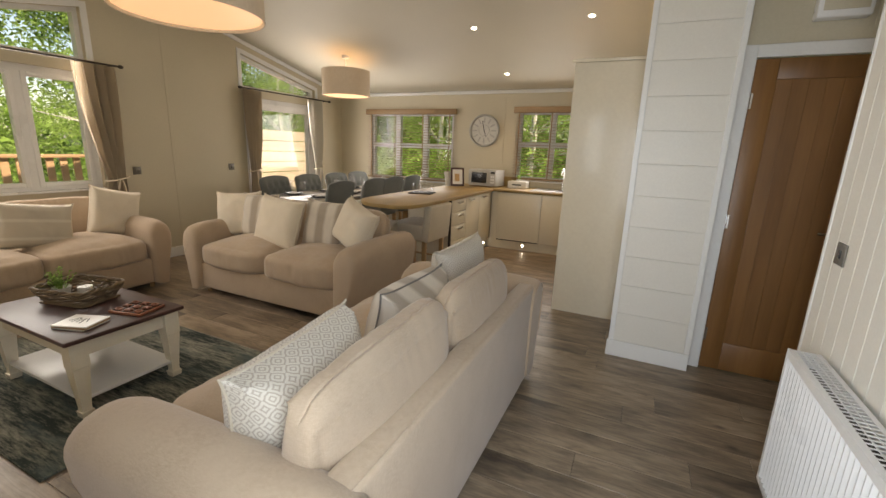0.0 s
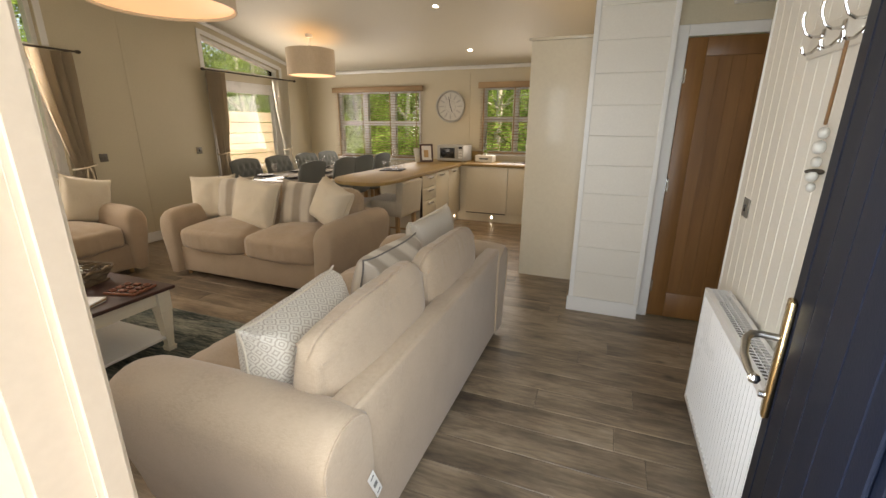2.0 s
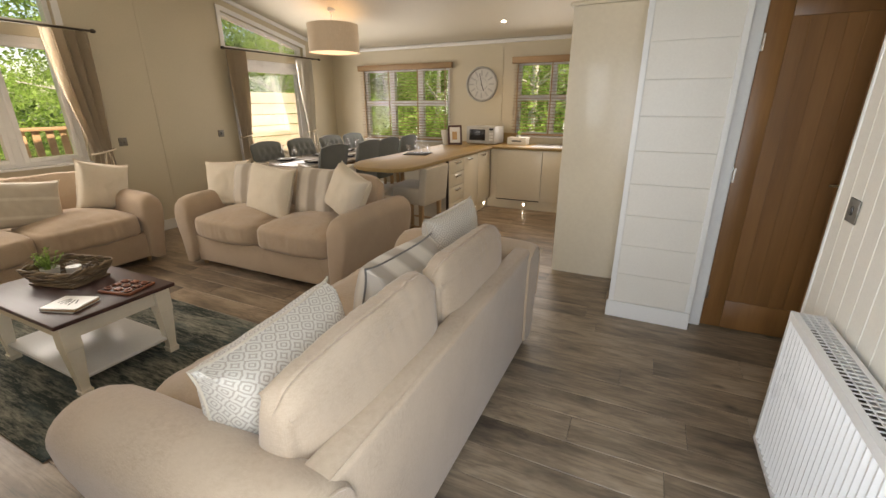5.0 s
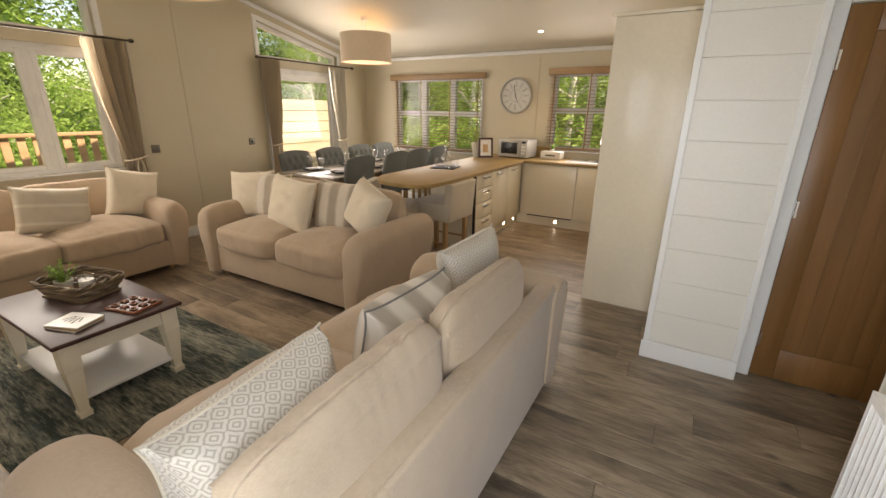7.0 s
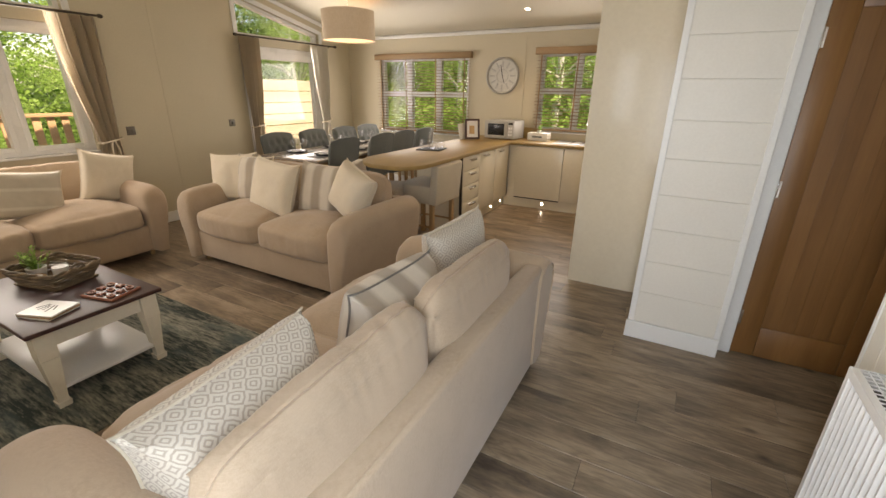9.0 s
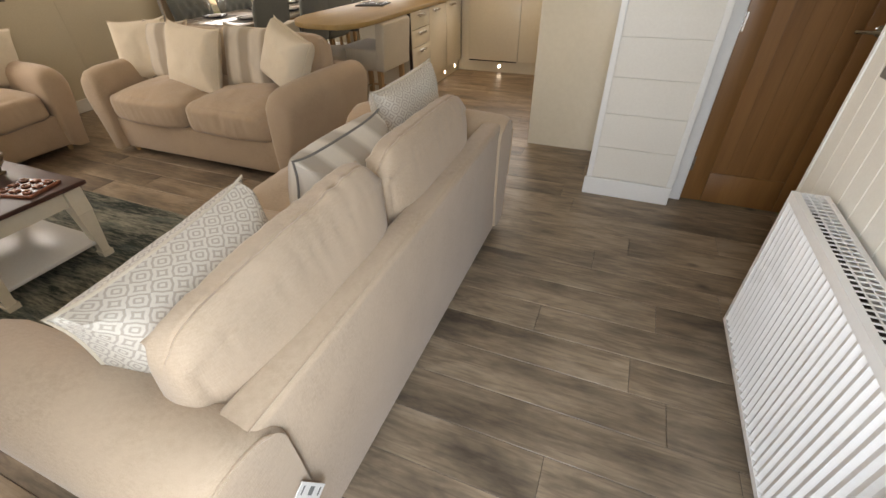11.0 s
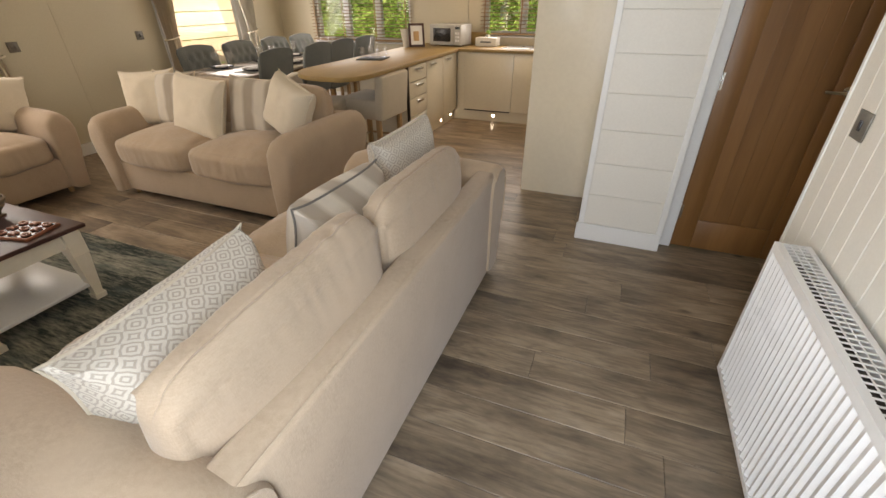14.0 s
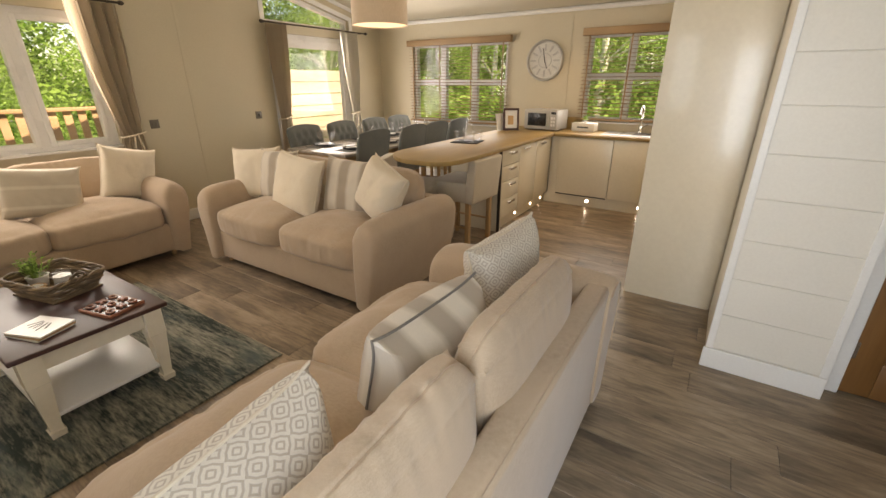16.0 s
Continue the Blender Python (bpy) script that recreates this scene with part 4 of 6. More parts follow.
hd = part("door_handle", merged(tube([(OX1 - 0.055, OY + 0.004, 1.0), (OX1 - 0.055, OY - 0.045, 1.0), (OX1 - 0.075, OY - 0.052, 1.0), (OX1 - 0.17, OY - 0.052, 1.0)], 0.009, 10), moved(lathe([(0.026, 0), (0.026, 0.007), (0.022, 0.009)], 18), pose(OX1 - 0.055, OY + 0.004, 1.0, 90))), M_CHROME, od, "brushed chrome lever handle")

for z in (0.25, 1.02, 1.75):
    part("hinge", merged(box(OX0 - 0.003, OY - 0.004, z - 0.045, OX0 + 0.014, OY + 0.003, z + 0.045, 0.001, 1), moved(lathe([(0.005, -0.047), (0.005, 0.047)], 10), pose(OX0 - 0.001, OY - 0.006, z))), M_CHROME, od, "chrome butt hinge")

# entrance door
leaf = thing("door_1", "open navy blue boarded entrance door", "door", pose(0.450, YN + 0.015, 0.0, 0, 0, 77.0), kind="structure")
LW, LT = 0.87, 0.05
part("leaf", box(0.0, -LT, 0.012, LW, 0.0, 2.04, 0.004), M_NAVY, leaf)
nb = 5
for k in range(nb):
    a, b = 0.10 + (LW - 0.2) * k / nb, 0.10 + (LW - 0.2) * (k + 1) / nb
    part("board", box(a + 0.0015, 0.0, 0.16, b - 0.0015, 0.007, 1.92, 0.0025, 1), M_NAVY, leaf, smooth=False)
for a, b, z0, z1 in ((0.0, 0.098, 0.012, 2.04), (LW - 0.098, LW, 0.012, 2.04), (0.1, LW - 0.1, 0.012, 0.155), (0.1, LW - 0.1, 1.925, 2.04)):
    part("stile" if b - a < 0.2 else "rail", box(a, 0.0, z0, b, 0.009, z1, 0.003, 1), M_NAVY, leaf, smooth=False)
hp = part("handle_plate", box(LW - 0.090, 0.009, 0.745, LW - 0.050, 0.026, 1.055, 0.006, 3), M_GOLDLIT, leaf, "polished backplate with golden reflection in its colour")
part("lever", tube([(LW - 0.070, 0.020, 0.955), (LW - 0.070, 0.062, 0.955), (LW - 0.074, 0.078, 0.953), (LW - 0.088, 0.088, 0.945), (LW - 0.125, 0.088, 0.920), (LW - 0.160, 0.076, 0.900), (LW - 0.178, 0.066, 0.893)], [0.009, 0.009, 0.0095, 0.0095, 0.009, 0.008, 0.0075], 12), M_STEEL, hp, "curved brushed steel lever")
part("lever_end", moved(lathe([(0.0, -0.013), (0.009, -0.009), (0.013, 0.0), (0.009, 0.009), (0.0, 0.013)], 14), pose(LW - 0.180, 0.065, 0.892)), M_CHROME, hp, "polished ball end")
part("key_cylinder", moved(lathe([(0.009, 0), (0.009, 0.014)], 12), pose(LW - 0.070, 0.024, 0.80, -90)), M_CHROME, hp)
for a in (0.072, 0.108, 0.150):
    part("bead", box(a, 0.0075, 0.165, a + 0.007, 0.0135, 1.915, 0.002, 1), M_NAVY, leaf, smooth=False)
lining = structure("trim_entrance_lining", box(0.0, 0.011, 0.0, 0.060, 0.026, 2.045, 0.004), M_LINING, "pale weathered door lining beside the hinges", "trim")
lining.matrix_world = pose(0.450, YN + 0.015, 0.0, 0, 0, 77.0)
fr = bmesh.new()
for x0, x1, z0, z1, y1 in ((S1, D0 - 0.012, -0.02, DTOP, YN - 0.120), (D1 - 0.012, D1, -0.02, DTOP, YN + 0.012), (D0 - 0.012, D1 - 0.012, DTOP - 0.055, DTOP, YN - 0.120)):
    add_box(fr, x0, YN - 0.19, z0, x1, y1, z1)
add_box(fr, D0 - 0.012, YN - 0.150, -0.02, D0, YN - 0.120, DTOP - 0.055)
bmesh.ops.bevel(fr, geom=fr.edges[:], offset=0.005, segments=2, affect="EDGES")
structure("trim_entrance_frame", fr, M_BOARD, "cream white entrance door frame", "trim")
sl = thing("window_5", "narrow white framed sidelight beside the entrance door", "window", kind="structure")
bm = bmesh.new()
for x0, x1, z0, z1 in ((S0, S0 + 0.045, SZ0, SZ1), (S1 - 0.045, S1, SZ0, SZ1), (S0 + 0.045, S1 - 0.045, SZ0, SZ0 + 0.045), (S0 + 0.045, S1 - 0.045, SZ1 - 0.045, SZ1), (S0 + 0.045, S1 - 0.045, 1.50, 1.55)):
    add_box(bm, x0, YN - 0.12, z0, x1, YN - 0.05, z1)
part("window_frame", bm, M_UPVC, sl, smooth=False)
for z0, z1 in ((SZ0 + 0.043, 1.502), (1.548, SZ1 - 0.043)):
    part("pane", box(S0 + 0.043, YN - 0.088, z0, S1 - 0.043, YN - 0.082, z1), M_PANE, sl, smooth=False, shadow=False)

# radiator
rad = thing("radiator", "white double panel radiator on the panelled wall", "radiator")
R0, R1, RZ0, RZ1, RX = -2.36, -1.09, 0.085, 0.69, 0.683
n = 38
ys = []
for k in range(n):
    a = R0 + 0.02 + (R1 - R0 - 0.04) * k / n
    w = (R1 - R0 - 0.04) / n
    ys += [(a, 0.0), (a + 0.30 * w, 0.009), (a + 0.62 * w, 0.009), (a + 0.92 * w, 0.0)]
ys.append((R1 - 0.02, 0.0))
pts = [(RX + d, y) for y, d in ys] + [(RX + 0.0125, R1 - 0.02), (RX + 0.0125, R0 + 0.02)]
bm = prism(pts, RZ0 + 0.02, RZ1 - 0.03, "z")
part("front_panel", bm, M_RAD, rad, "ribbed front panel", smooth=False)
bm = bmesh.new()
add_box(bm, RX - 0.002, R0, RZ0, RX + 0.012, R1, RZ0 + 0.022)
add_box(bm, RX - 0.002, R0, RZ1 - 0.032, RX + 0.012, R1, RZ1)
add_box(bm, RX - 0.002, R0, RZ0 + 0.022, RX + 0.012, R0 + 0.022, RZ1 - 0.032)
add_box(bm, RX - 0.002, R1 - 0.022, RZ0 + 0.022, RX + 0.012, R1, RZ1 - 0.032)
part("panel_edge", bm, M_RAD, rad, smooth=False)
part("side_cover", box(RX + 0.012, R1 - 0.005, RZ0, RX + 0.105, R1, RZ1 - 0.002), M_RAD, rad, smooth=False)
part("side_cover", box(RX + 0.012, R0, RZ0, RX + 0.105, R0 + 0.005, RZ1 - 0.002), M_RAD, rad, smooth=False)
part("back_panel", box(RX + 0.092, R0 + 0.006, RZ0, RX + 0.104, R1 - 0.006, RZ1 - 0.003), M_RAD, rad, smooth=False)
bm = bmesh.new()
add_box(bm, RX + 0.012, R0 + 0.005, RZ1 - 0.006, RX + 0.020, R1 - 0.005, RZ1)
add_box(bm, RX + 0.085, R0 + 0.005, RZ1 - 0.006, RX + 0.092, R1 - 0.005, RZ1)
for xx in (RX + 0.041, RX + 0.063):
    add_box(bm, xx - 0.0018, R0 + 0.006, RZ1 - 0.003, xx + 0.0018, R1 - 0.006, RZ1 - 0.001)
y = R0 + 0.006
while y < R1 - 0.01:
    add_box(bm, RX + 0.020, y, RZ1 - 0.0025, RX + 0.085, y + 0.0055, RZ1 - 0.0005)
    y += 0.0225
part("top_grille", bm, M_RAD, rad, "slotted top grille", smooth=False)
# dark block stands in for the shade between the two panels
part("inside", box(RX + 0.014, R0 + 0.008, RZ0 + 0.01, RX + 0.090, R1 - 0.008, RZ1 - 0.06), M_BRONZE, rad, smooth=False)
part("valve", moved(merged(lathe([(0.010, -0.085), (0.010, 0.0)], 12), moved(lathe([(0.016, 0), (0.018, 0.05), (0.014, 0.055)], 16), pose(0, 0, 0))), pose(RX + 0.05, R1 + 0.03, 0.09)), M_WHITE, rad, "white radiator valve and pipe")

# ---- dining ----


def dining_chair(m):
    c = thing("dining_chair", "dark grey fabric dining chair with buttoned back", "chair", m, "chairs round the dining table")
    part("seat", moved(puffed(0.47, 0.46, 0.11, 5, 0.18, 8, 0.003), pose(0, 0, 0.455)), M_GREYCLOTH, c)
    bm = bmesh.new()
    n, h = 30, 26
    tufts = [((k - 1.5 + 0.5 * (r % 2)) * 0.105, 0.42 + 0.19 * r) for r in range(3) for k in range(4 - r % 2)]
    for side in (0, 1):
        grid = []
        for i in range(n + 1):
            row = []
            for j in range(h + 1):
                u, v = 2 * i / n - 1, j / h
                top = 0.985 - 0.035 * u * u - (0.03 if abs(u) > 0.95 else 0)
                z = 0.44 + (top - 0.44) * v
                wide = 0.235 + 0.015 * v
                y = 0.215 + 0.085 * v + 0.04 * (1 - u * u) * 0.5 + (0.0 if side else -0.075 * min(1, 4 * (1 - abs(u)) + 0.35) * min(1, 4 * (1 - v) + 0.3))
                if side == 0:
                    y += sum(0.022 * math.exp(-((u * wide - tx) ** 2 + (0.54 * (v - tv)) ** 2) / 0.0011) for tx, tv in tufts)
                row.append(bm.verts.new((u * wide, y, z)))
            grid.append(row)
        for i in range(n):
            for j in range(h):
                bm.faces.new((grid[i][j], grid[i + 1][j], grid[i + 1][j + 1], grid[i][j + 1]))
        if side == 0:
            front = grid
    for i in range(n):
        bm.faces.new((front[i][h], front[i + 1][h], grid[i + 1][h], grid[i][h]))
        bm.faces.new((front[i][0], front[i + 1][0], grid[i + 1][0], grid[i][0]))
    for j in range(h):
        for i in (0, n):
            bm.faces.new((front[i][j], front[i][j + 1], grid[i][j + 1], grid[i][j]))
    bmesh.ops.recalc_face_normals(bm, faces=bm.faces[:])
    back = part("backrest", bm, M_GREYCLOTH, c)
    first = None
    for r in range(3):
        for k in range(4 - r % 2):
            x, v = (k - 1.5 + 0.5 * (r % 2)) * 0.105, 0.42 + 0.19 * r
            if first is None:
                b = part("button", moved(lathe([(0.0, 0.006), (0.008, 0.004), (0.011, 0.0)], 10), pose(0, 0, 0, 90)), M_GREYCLOTH, back)
                first = b.data
            else:
                b = new("button", first)
                b.parent = back
            b.location = (x, 0.158 + 0.085 * v + 0.02 * (1 - (x / 0.24) ** 2) - 0.002, 0.44 + 0.53 * v)
    for sx in (-1, 1):
        for sy in (-1, 1):
            part("leg", prism([(sx * 0.19 - 0.018, sy * 0.18 - 0.018), (sx * 0.19 + 0.018, sy * 0.18 - 0.018), (sx * 0.19 + 0.018, sy * 0.18 + 0.018), (sx * 0.19 - 0.018, sy * 0.18 + 0.018)], 0.0, 0.41, "z", 0.003, 1), M_LEG, c, "oak leg")
    return c


DX, DY0, DY1 = -3.80, 0.72, 3.05
chair = dining_chair(pose(-4.06, 1.07, 0, 0, 0, 90))
for k, y in enumerate((1.68, 2.32, 2.88)):
    copy_thing(chair, pose(-4.06, y, 0, 0, 0, 90))
for k, y in enumerate((1.09, 1.80, 2.30, 2.85)):
    copy_thing(chair, pose(-3.55, y, 0, 0, 0, -90))
dt = thing("dining_table", "oak dining table with window glare painted into its top, laid for a meal", "table")
part("tabletop", box(DX - 0.45, DY0, 0.725, DX + 0.45, DY1, 0.755, 0.006), M_PALETOP, dt)
part("apron", box(DX - 0.38, DY0 + 0.08, 0.64, DX + 0.38, DY1 - 0.08, 0.724, 0.004), M_LEG, dt)
for sx in (-1, 1):
    for yy in (DY0 + 0.09, DY1 - 0.09):
        part("leg", box(DX + sx * 0.36 - 0.04, yy - 0.04, 0, DX + sx * 0.36 + 0.04, yy + 0.04, 0.66, 0.004), M_LEG, dt)


def bar_stool(m):
    c = thing("bar_stool", "beige fabric bar stool with low square back and oak legs", "stool", m, "stools at the breakfast bar")
    part("seat", box(-0.235, -0.225, 0.44, 0.235, 0.22, 0.62, 0.022, 4), M_BEIGECLOTH, c)
    part("backrest", moved(box(-0.24, -0.045, 0.0, 0.24, 0.045, 0.39, 0.018, 4), pose(0, 0.205, 0.440, -5)), M_BEIGECLOTH, c)
    for sx in (-1, 1):
        for sy in (-1, 1):
            part("leg", box(sx * 0.195 - 0.021, sy * 0.18 - 0.021, 0.0, sx * 0.195 + 0.021, sy * 0.18 + 0.021, 0.45, 0.004), M_LEG, c, "square oak leg")
        part("stretcher", tube([(sx * 0.195, -0.17, 0.2), (sx * 0.195, 0.17, 0.2)], 0.011, 8), M_LEG, c)
    part("footrest", tube([(-0.195, -0.172, 0.2), (0.195, -0.172, 0.2)], 0.011, 8), M_CHROME, c)
    return c


st = bar_stool(pose(-2.12, 1.0, 0, 0, 0, -92))
copy_thing(st, pose(-2.44, 0.60, 0, 0, 0, 112))

# ---- pendants and spots ----


def pendant(x, y, drop_to, r, h):
    zc = ceil_z(y)
    u = thing("pendant_lamp", "lit pendant lamp with oatmeal drum shade", "lamp", pose(x, y, 0), "drum pendants")
    part("rose", moved(lathe([(0.0, zc - 0.03), (0.045, zc - 0.03), (0.05, zc - 0.012), (0.05, zc + 0.012)], 20), pose(0, 0, 0)), M_WHITE, u, "white ceiling rose")
    part("cable", tube([(0, 0, zc - 0.02), (0, 0, drop_to + h * 0.62)], 0.004, 6), M_WHITE, u)
    bm = lathe([(r, drop_to), (r, drop_to + h)], 56, False)
    bmesh.ops.solidify(bm, geom=bm.faces[:], thickness=0.003)
    sh = part("shade", bm, M_SHADE, u, "oatmeal linen drum shade")
    for z in (drop_to, drop_to + h):
        part("rim", tube([(r * math.cos(2 * math.pi * k / 40), r * math.sin(2 * math.pi * k / 40), z) for k in range(40)], 0.004, 6, True), M_SHADE, sh)
    part("diffuser", lathe([(0.0, drop_to + 0.010), (r - 0.012, drop_to + 0.010), (r - 0.012, drop_to + 0.014), (0, drop_to + 0.014)], 40, False), M_SHADE_IN, u, "glowing warm diffuser")
    part("bulb", moved(lathe([(0.0, -0.05), (0.03, -0.035), (0.038, 0.0), (0.03, 0.035), (0.015, 0.07), (0.015, 0.10)], 16), pose(0, 0, drop_to + h * 0.5)), M_LED, u)
    lamp = new("pendant_light", bpy.data.lights.new("pendant_light", "POINT"))
    lamp.data.energy, lamp.data.color, lamp.data.shadow_soft_size = 0.6, (1.0, 0.74, 0.46), 0.06
    lamp.location = (x, y, drop_to + h * 0.62)
    return u


def shade_material():
    m, t, p, link = nodes_of("linen_shade")
    w = noise_of(t, coords(t, (1, 1, 0.1)), 300, 2)
    link(mixer(t, ramp(t, w, 0.3, 0.7), (0.46, 0.38, 0.28), (0.56, 0.475, 0.365)), p.inputs["Base Color"])
    p.inputs["Roughness"].default_value = 0.9
    p.inputs["Transmission Weight"].default_value = 0.0
    p.inputs["Emission Color"].default_value = (1.0, 0.72, 0.45, 1)
    p.inputs["Emission Strength"].default_value = 0.06
    bump(t, p, w, 0.2)
    return m


M_SHADE = shade_material()
pendant(-3.82, 1.93, 2.07, 0.325, 0.33)
pendant(-1.96, -1.61, 1.99, 0.325, 0.33)


def spot(x, y):
    ang = math.degrees(math.atan(SLOPE)) * (-1 if y > RIDGE_Y else 1)
    u = thing("ceiling_spotlight", "small lit recessed ceiling spotlight", "light", pose(x, y, ceil_z(y) - 0.001, ang), "recessed spotlights")
    part("rim", lathe([(0.028, -0.001), (0.041, -0.004), (0.043, 0.0), (0.043, 0.004)], 20, False), M_WHITE, u)
    part("lens", lathe([(0.0, -0.0015), (0.028, -0.0015)], 20, False), M_LED, u)
    lamp = new("spot_light", bpy.data.lights.new("spot_light", "SPOT"))
    lamp.data.energy, lamp.data.color, lamp.data.spot_size, lamp.data.spot_blend, lamp.data.shadow_soft_size = 7, (1.0, 0.77, 0.49), radians(95), 0.6, 0.03
    lamp.matrix_world = look((x, y, ceil_z(y) - 0.02), (x, y, 0))


for x, y in ((-1.78, 1.51), (-0.57, 1.48), (-1.775, 2.755), (-0.55, 2.74)):
    spot(x, y)

# ---- outside ----
# unseen pale slab, added to bounce daylight onto the entrance frame
structure("entrance_deck", box(-3.2, -6.0, -0.30, 3.0, YN - 0.17, -0.06), surface("pale_bounce", (0.36, 0.32, 0.26), (0.46, 0.41, 0.34), 2, 40, 0.7), "unseen pale slab added outside the entrance to bounce light", "decking")
structure("ground", box(-300, -300, -0.9, 300, 300, -0.7), surface("grass_ground", (0.035, 0.055, 0.015), (0.08, 0.11, 0.03), 0.6, 12, 0.9), "grassy ground round the lodge", "ground")
deck = tagged(part("decking", box(-8.9, -5.5, -0.32, XW - 0.19, 6.5, -0.15), M_DECK, smooth=False), "timber decking beside the lodge", "decking", kind="structure")
RX0 = -7.3
bal = thing("balustrade", "timber balustrade with upright slats on the deck", "balustrade")
part("handrail", box(RX0 - 0.06, -5.4, 1.105, RX0 + 0.06, 1.42, 1.15, 0.006), M_FENCE, bal)
part("bottom_rail", box(RX0 - 0.03, -5.4, 0.0, RX0 + 0.03, 1.42, 0.06, 0.004), M_FENCE, bal)
first = None
y = -5.35
while y < 1.4:
    if first is None:
        o = part("slat", box(RX0 - 0.012, -0.042, 0.05, RX0 + 0.012, 0.042, 1.105), M_FENCE, bal, smooth=False)
        first = o.data
    else:
        o = new("slat", first)
        o.parent = bal
    o.location.y = y
    y += 0.155
for y in (-5.3, -3.2, -1.1, 1.0):
    part("post", box(RX0 - 0.05, y - 0.05, -0.15, RX0 + 0.05, y + 0.05, 1.17, 0.006), M_FENCE, bal)
scr = thing("privacy_screen", "sunlit timber screen of horizontal boards", "fence")
z, first = -0.1, None
while z < 1.62:
    if first is None:
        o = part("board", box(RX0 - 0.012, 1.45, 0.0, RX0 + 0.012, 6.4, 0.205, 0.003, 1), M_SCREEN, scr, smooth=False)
        first = o.data
    else:
        o = new("board", first)
        o.parent = scr
    o.location.z = z
    z += 0.222
for y in (1.47, 3.3, 5.2):
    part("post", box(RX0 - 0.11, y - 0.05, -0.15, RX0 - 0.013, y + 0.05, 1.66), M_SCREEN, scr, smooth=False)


def leaf_material():
    m, t, p, link = nodes_of("leaves")
    g = t.nodes.new("ShaderNodeNewGeometry")
    # spray by spray: shade and sunlight put into the colour, deep to bright green, and each leaf a little apart
    spray = noise_of(t, coords(t), 0.9, 3, 0.6)
    add = node(t, "ShaderNodeMath", op="MULTIPLY_ADD")
    add.inputs[1].default_value = 0.30
    link(g.outputs["Random Per Island"], add.inputs[0]), link(spray, add.inputs[2])
    cr = t.nodes.new("ShaderNodeValToRGB")
    e = cr.color_ramp.elements
    e[0].position, e[1].position = 0.36, 0.82
    e[0].color, e[1].color = (0.028, 0.085, 0.014, 1), (0.50, 0.72, 0.19, 1)
    link(add.outputs[0], cr.inputs[0])
    link(cr.outputs[0], p.inputs["Base Color"])
    p.inputs["Roughness"].default_value = 0.5
    tr, mx = t.nodes.new("ShaderNodeBsdfTranslucent"), t.nodes.new("ShaderNodeMixShader")
    link(cr.outputs[0], tr.inputs[0])
    mx.inputs[0].default_value = 0.62
    link(p.outputs[0], mx.inputs[1]), link(tr.outputs[0], mx.inputs[2])
    link(mx.outputs[0], t.nodes["Material Output"].inputs[0])
    return m


M_LEAF = leaf_material()
M_BARK = surface("bark", (0.42, 0.40, 0.36), (0.66, 0.63, 0.57), 4, 30, 0.9, relief=0.5, stretch=(1, 1, 0.2))


def leaves(rng, clumps, size, per):
    """Leaf blades scattered in clumps: (centre, radius) each."""
    verts, faces = [], []
    for c, r in clumps:
        for _ in range(per):
            d = Vector((rng.gauss(0, 1), rng.gauss(0, 1), rng.gauss(0, 0.8)))
            d.normalize()
            q = Vector(c) + d * r * (0.55 + 0.5 * rng.random())
            a = Vector((rng.uniform(-1, 1), rng.uniform(-1, 1), rng.uniform(-0.7, 0.7))).normalized()
            b = a.cross(Vector((rng.uniform(-1, 1), rng.uniform(-1, 1), rng.uniform(-1, 1)))).normalized()
            s = size * rng.uniform(0.6, 1.3)
            i = len(verts)
            verts += [q - a * s, q + b * s * 0.42, q + a * s, q - b * s * 0.42]
            faces.append((i, i + 1, i + 2, i + 3))
    me = bpy.data.meshes.new("leaves")
    me.from_pydata([tuple(v) for v in verts], [], faces)
    me.materials.append(M_LEAF)
    return me


def tree(x, y, h, seed, label="broadleaf tree in full summer leaf"):
    rng = random.Random(seed)
    t = thing("tree", label, "tree", pose(x, y, -0.7), "trees round the lodge")
    lean = (rng.uniform(-0.5, 0.5), rng.uniform(-0.5, 0.5))
    pts = [(lean[0] * k / 6 + rng.uniform(-0.05, 0.05), lean[1] * k / 6 + rng.uniform(-0.05, 0.05), h * 0.8 * k / 6) for k in range(7)]
    bms = [tube(pts, [0.13 * (1 - 0.8 * k / 6) for k in range(7)], 8)]
    clumps = []
    for k in range(16):
        f = rng.uniform(0.12, 1.0)
        base = Vector(pts[min(6, int(f * 6))])
        ang, out = rng.uniform(0, 6.28), rng.uniform(0.7, 1.9) * (1.15 - 0.5 * f)
        tip = base + Vector((math.cos(ang) * out, math.sin(ang) * out, rng.uniform(0.2, 0.9)))
        bms.append(tube([base, (base + tip) / 2 + Vector((0, 0, 0.12)), tip], [0.045 * (1.2 - f), 0.025, 0.010], 5))
        clumps += [(tip, rng.uniform(0.45, 0.8)), ((base + 2 * tip) / 3 + Vector((rng.uniform(-0.4, 0.4), rng.uniform(-0.4, 0.4), 0.2)), rng.uniform(0.35, 0.6))]
    part("trunk", merged(*bms), M_BARK, t)
    crown = new("crown", leaves(rng, clumps, 0.024, 620))
    crown.parent = t
    return t


rng = random.Random(5)
for k in range(11):
    tree(-9.8 - 2.2 * (k % 3) + rng.uniform(-0.4, 0.4), -6.5 + 1.45 * k + rng.uniform(-0.5, 0.5), 5.5 + rng.uniform(0, 2.2), 11 + k)
for k in range(7):
    tree(-9.2 + 1.75 * k + rng.uniform(-0.4, 0.4), 7.4 + 1.6 * (k % 2) + rng.uniform(-0.4, 0.6), 5.0 + rng.uniform(0, 2.0), 31 + k)


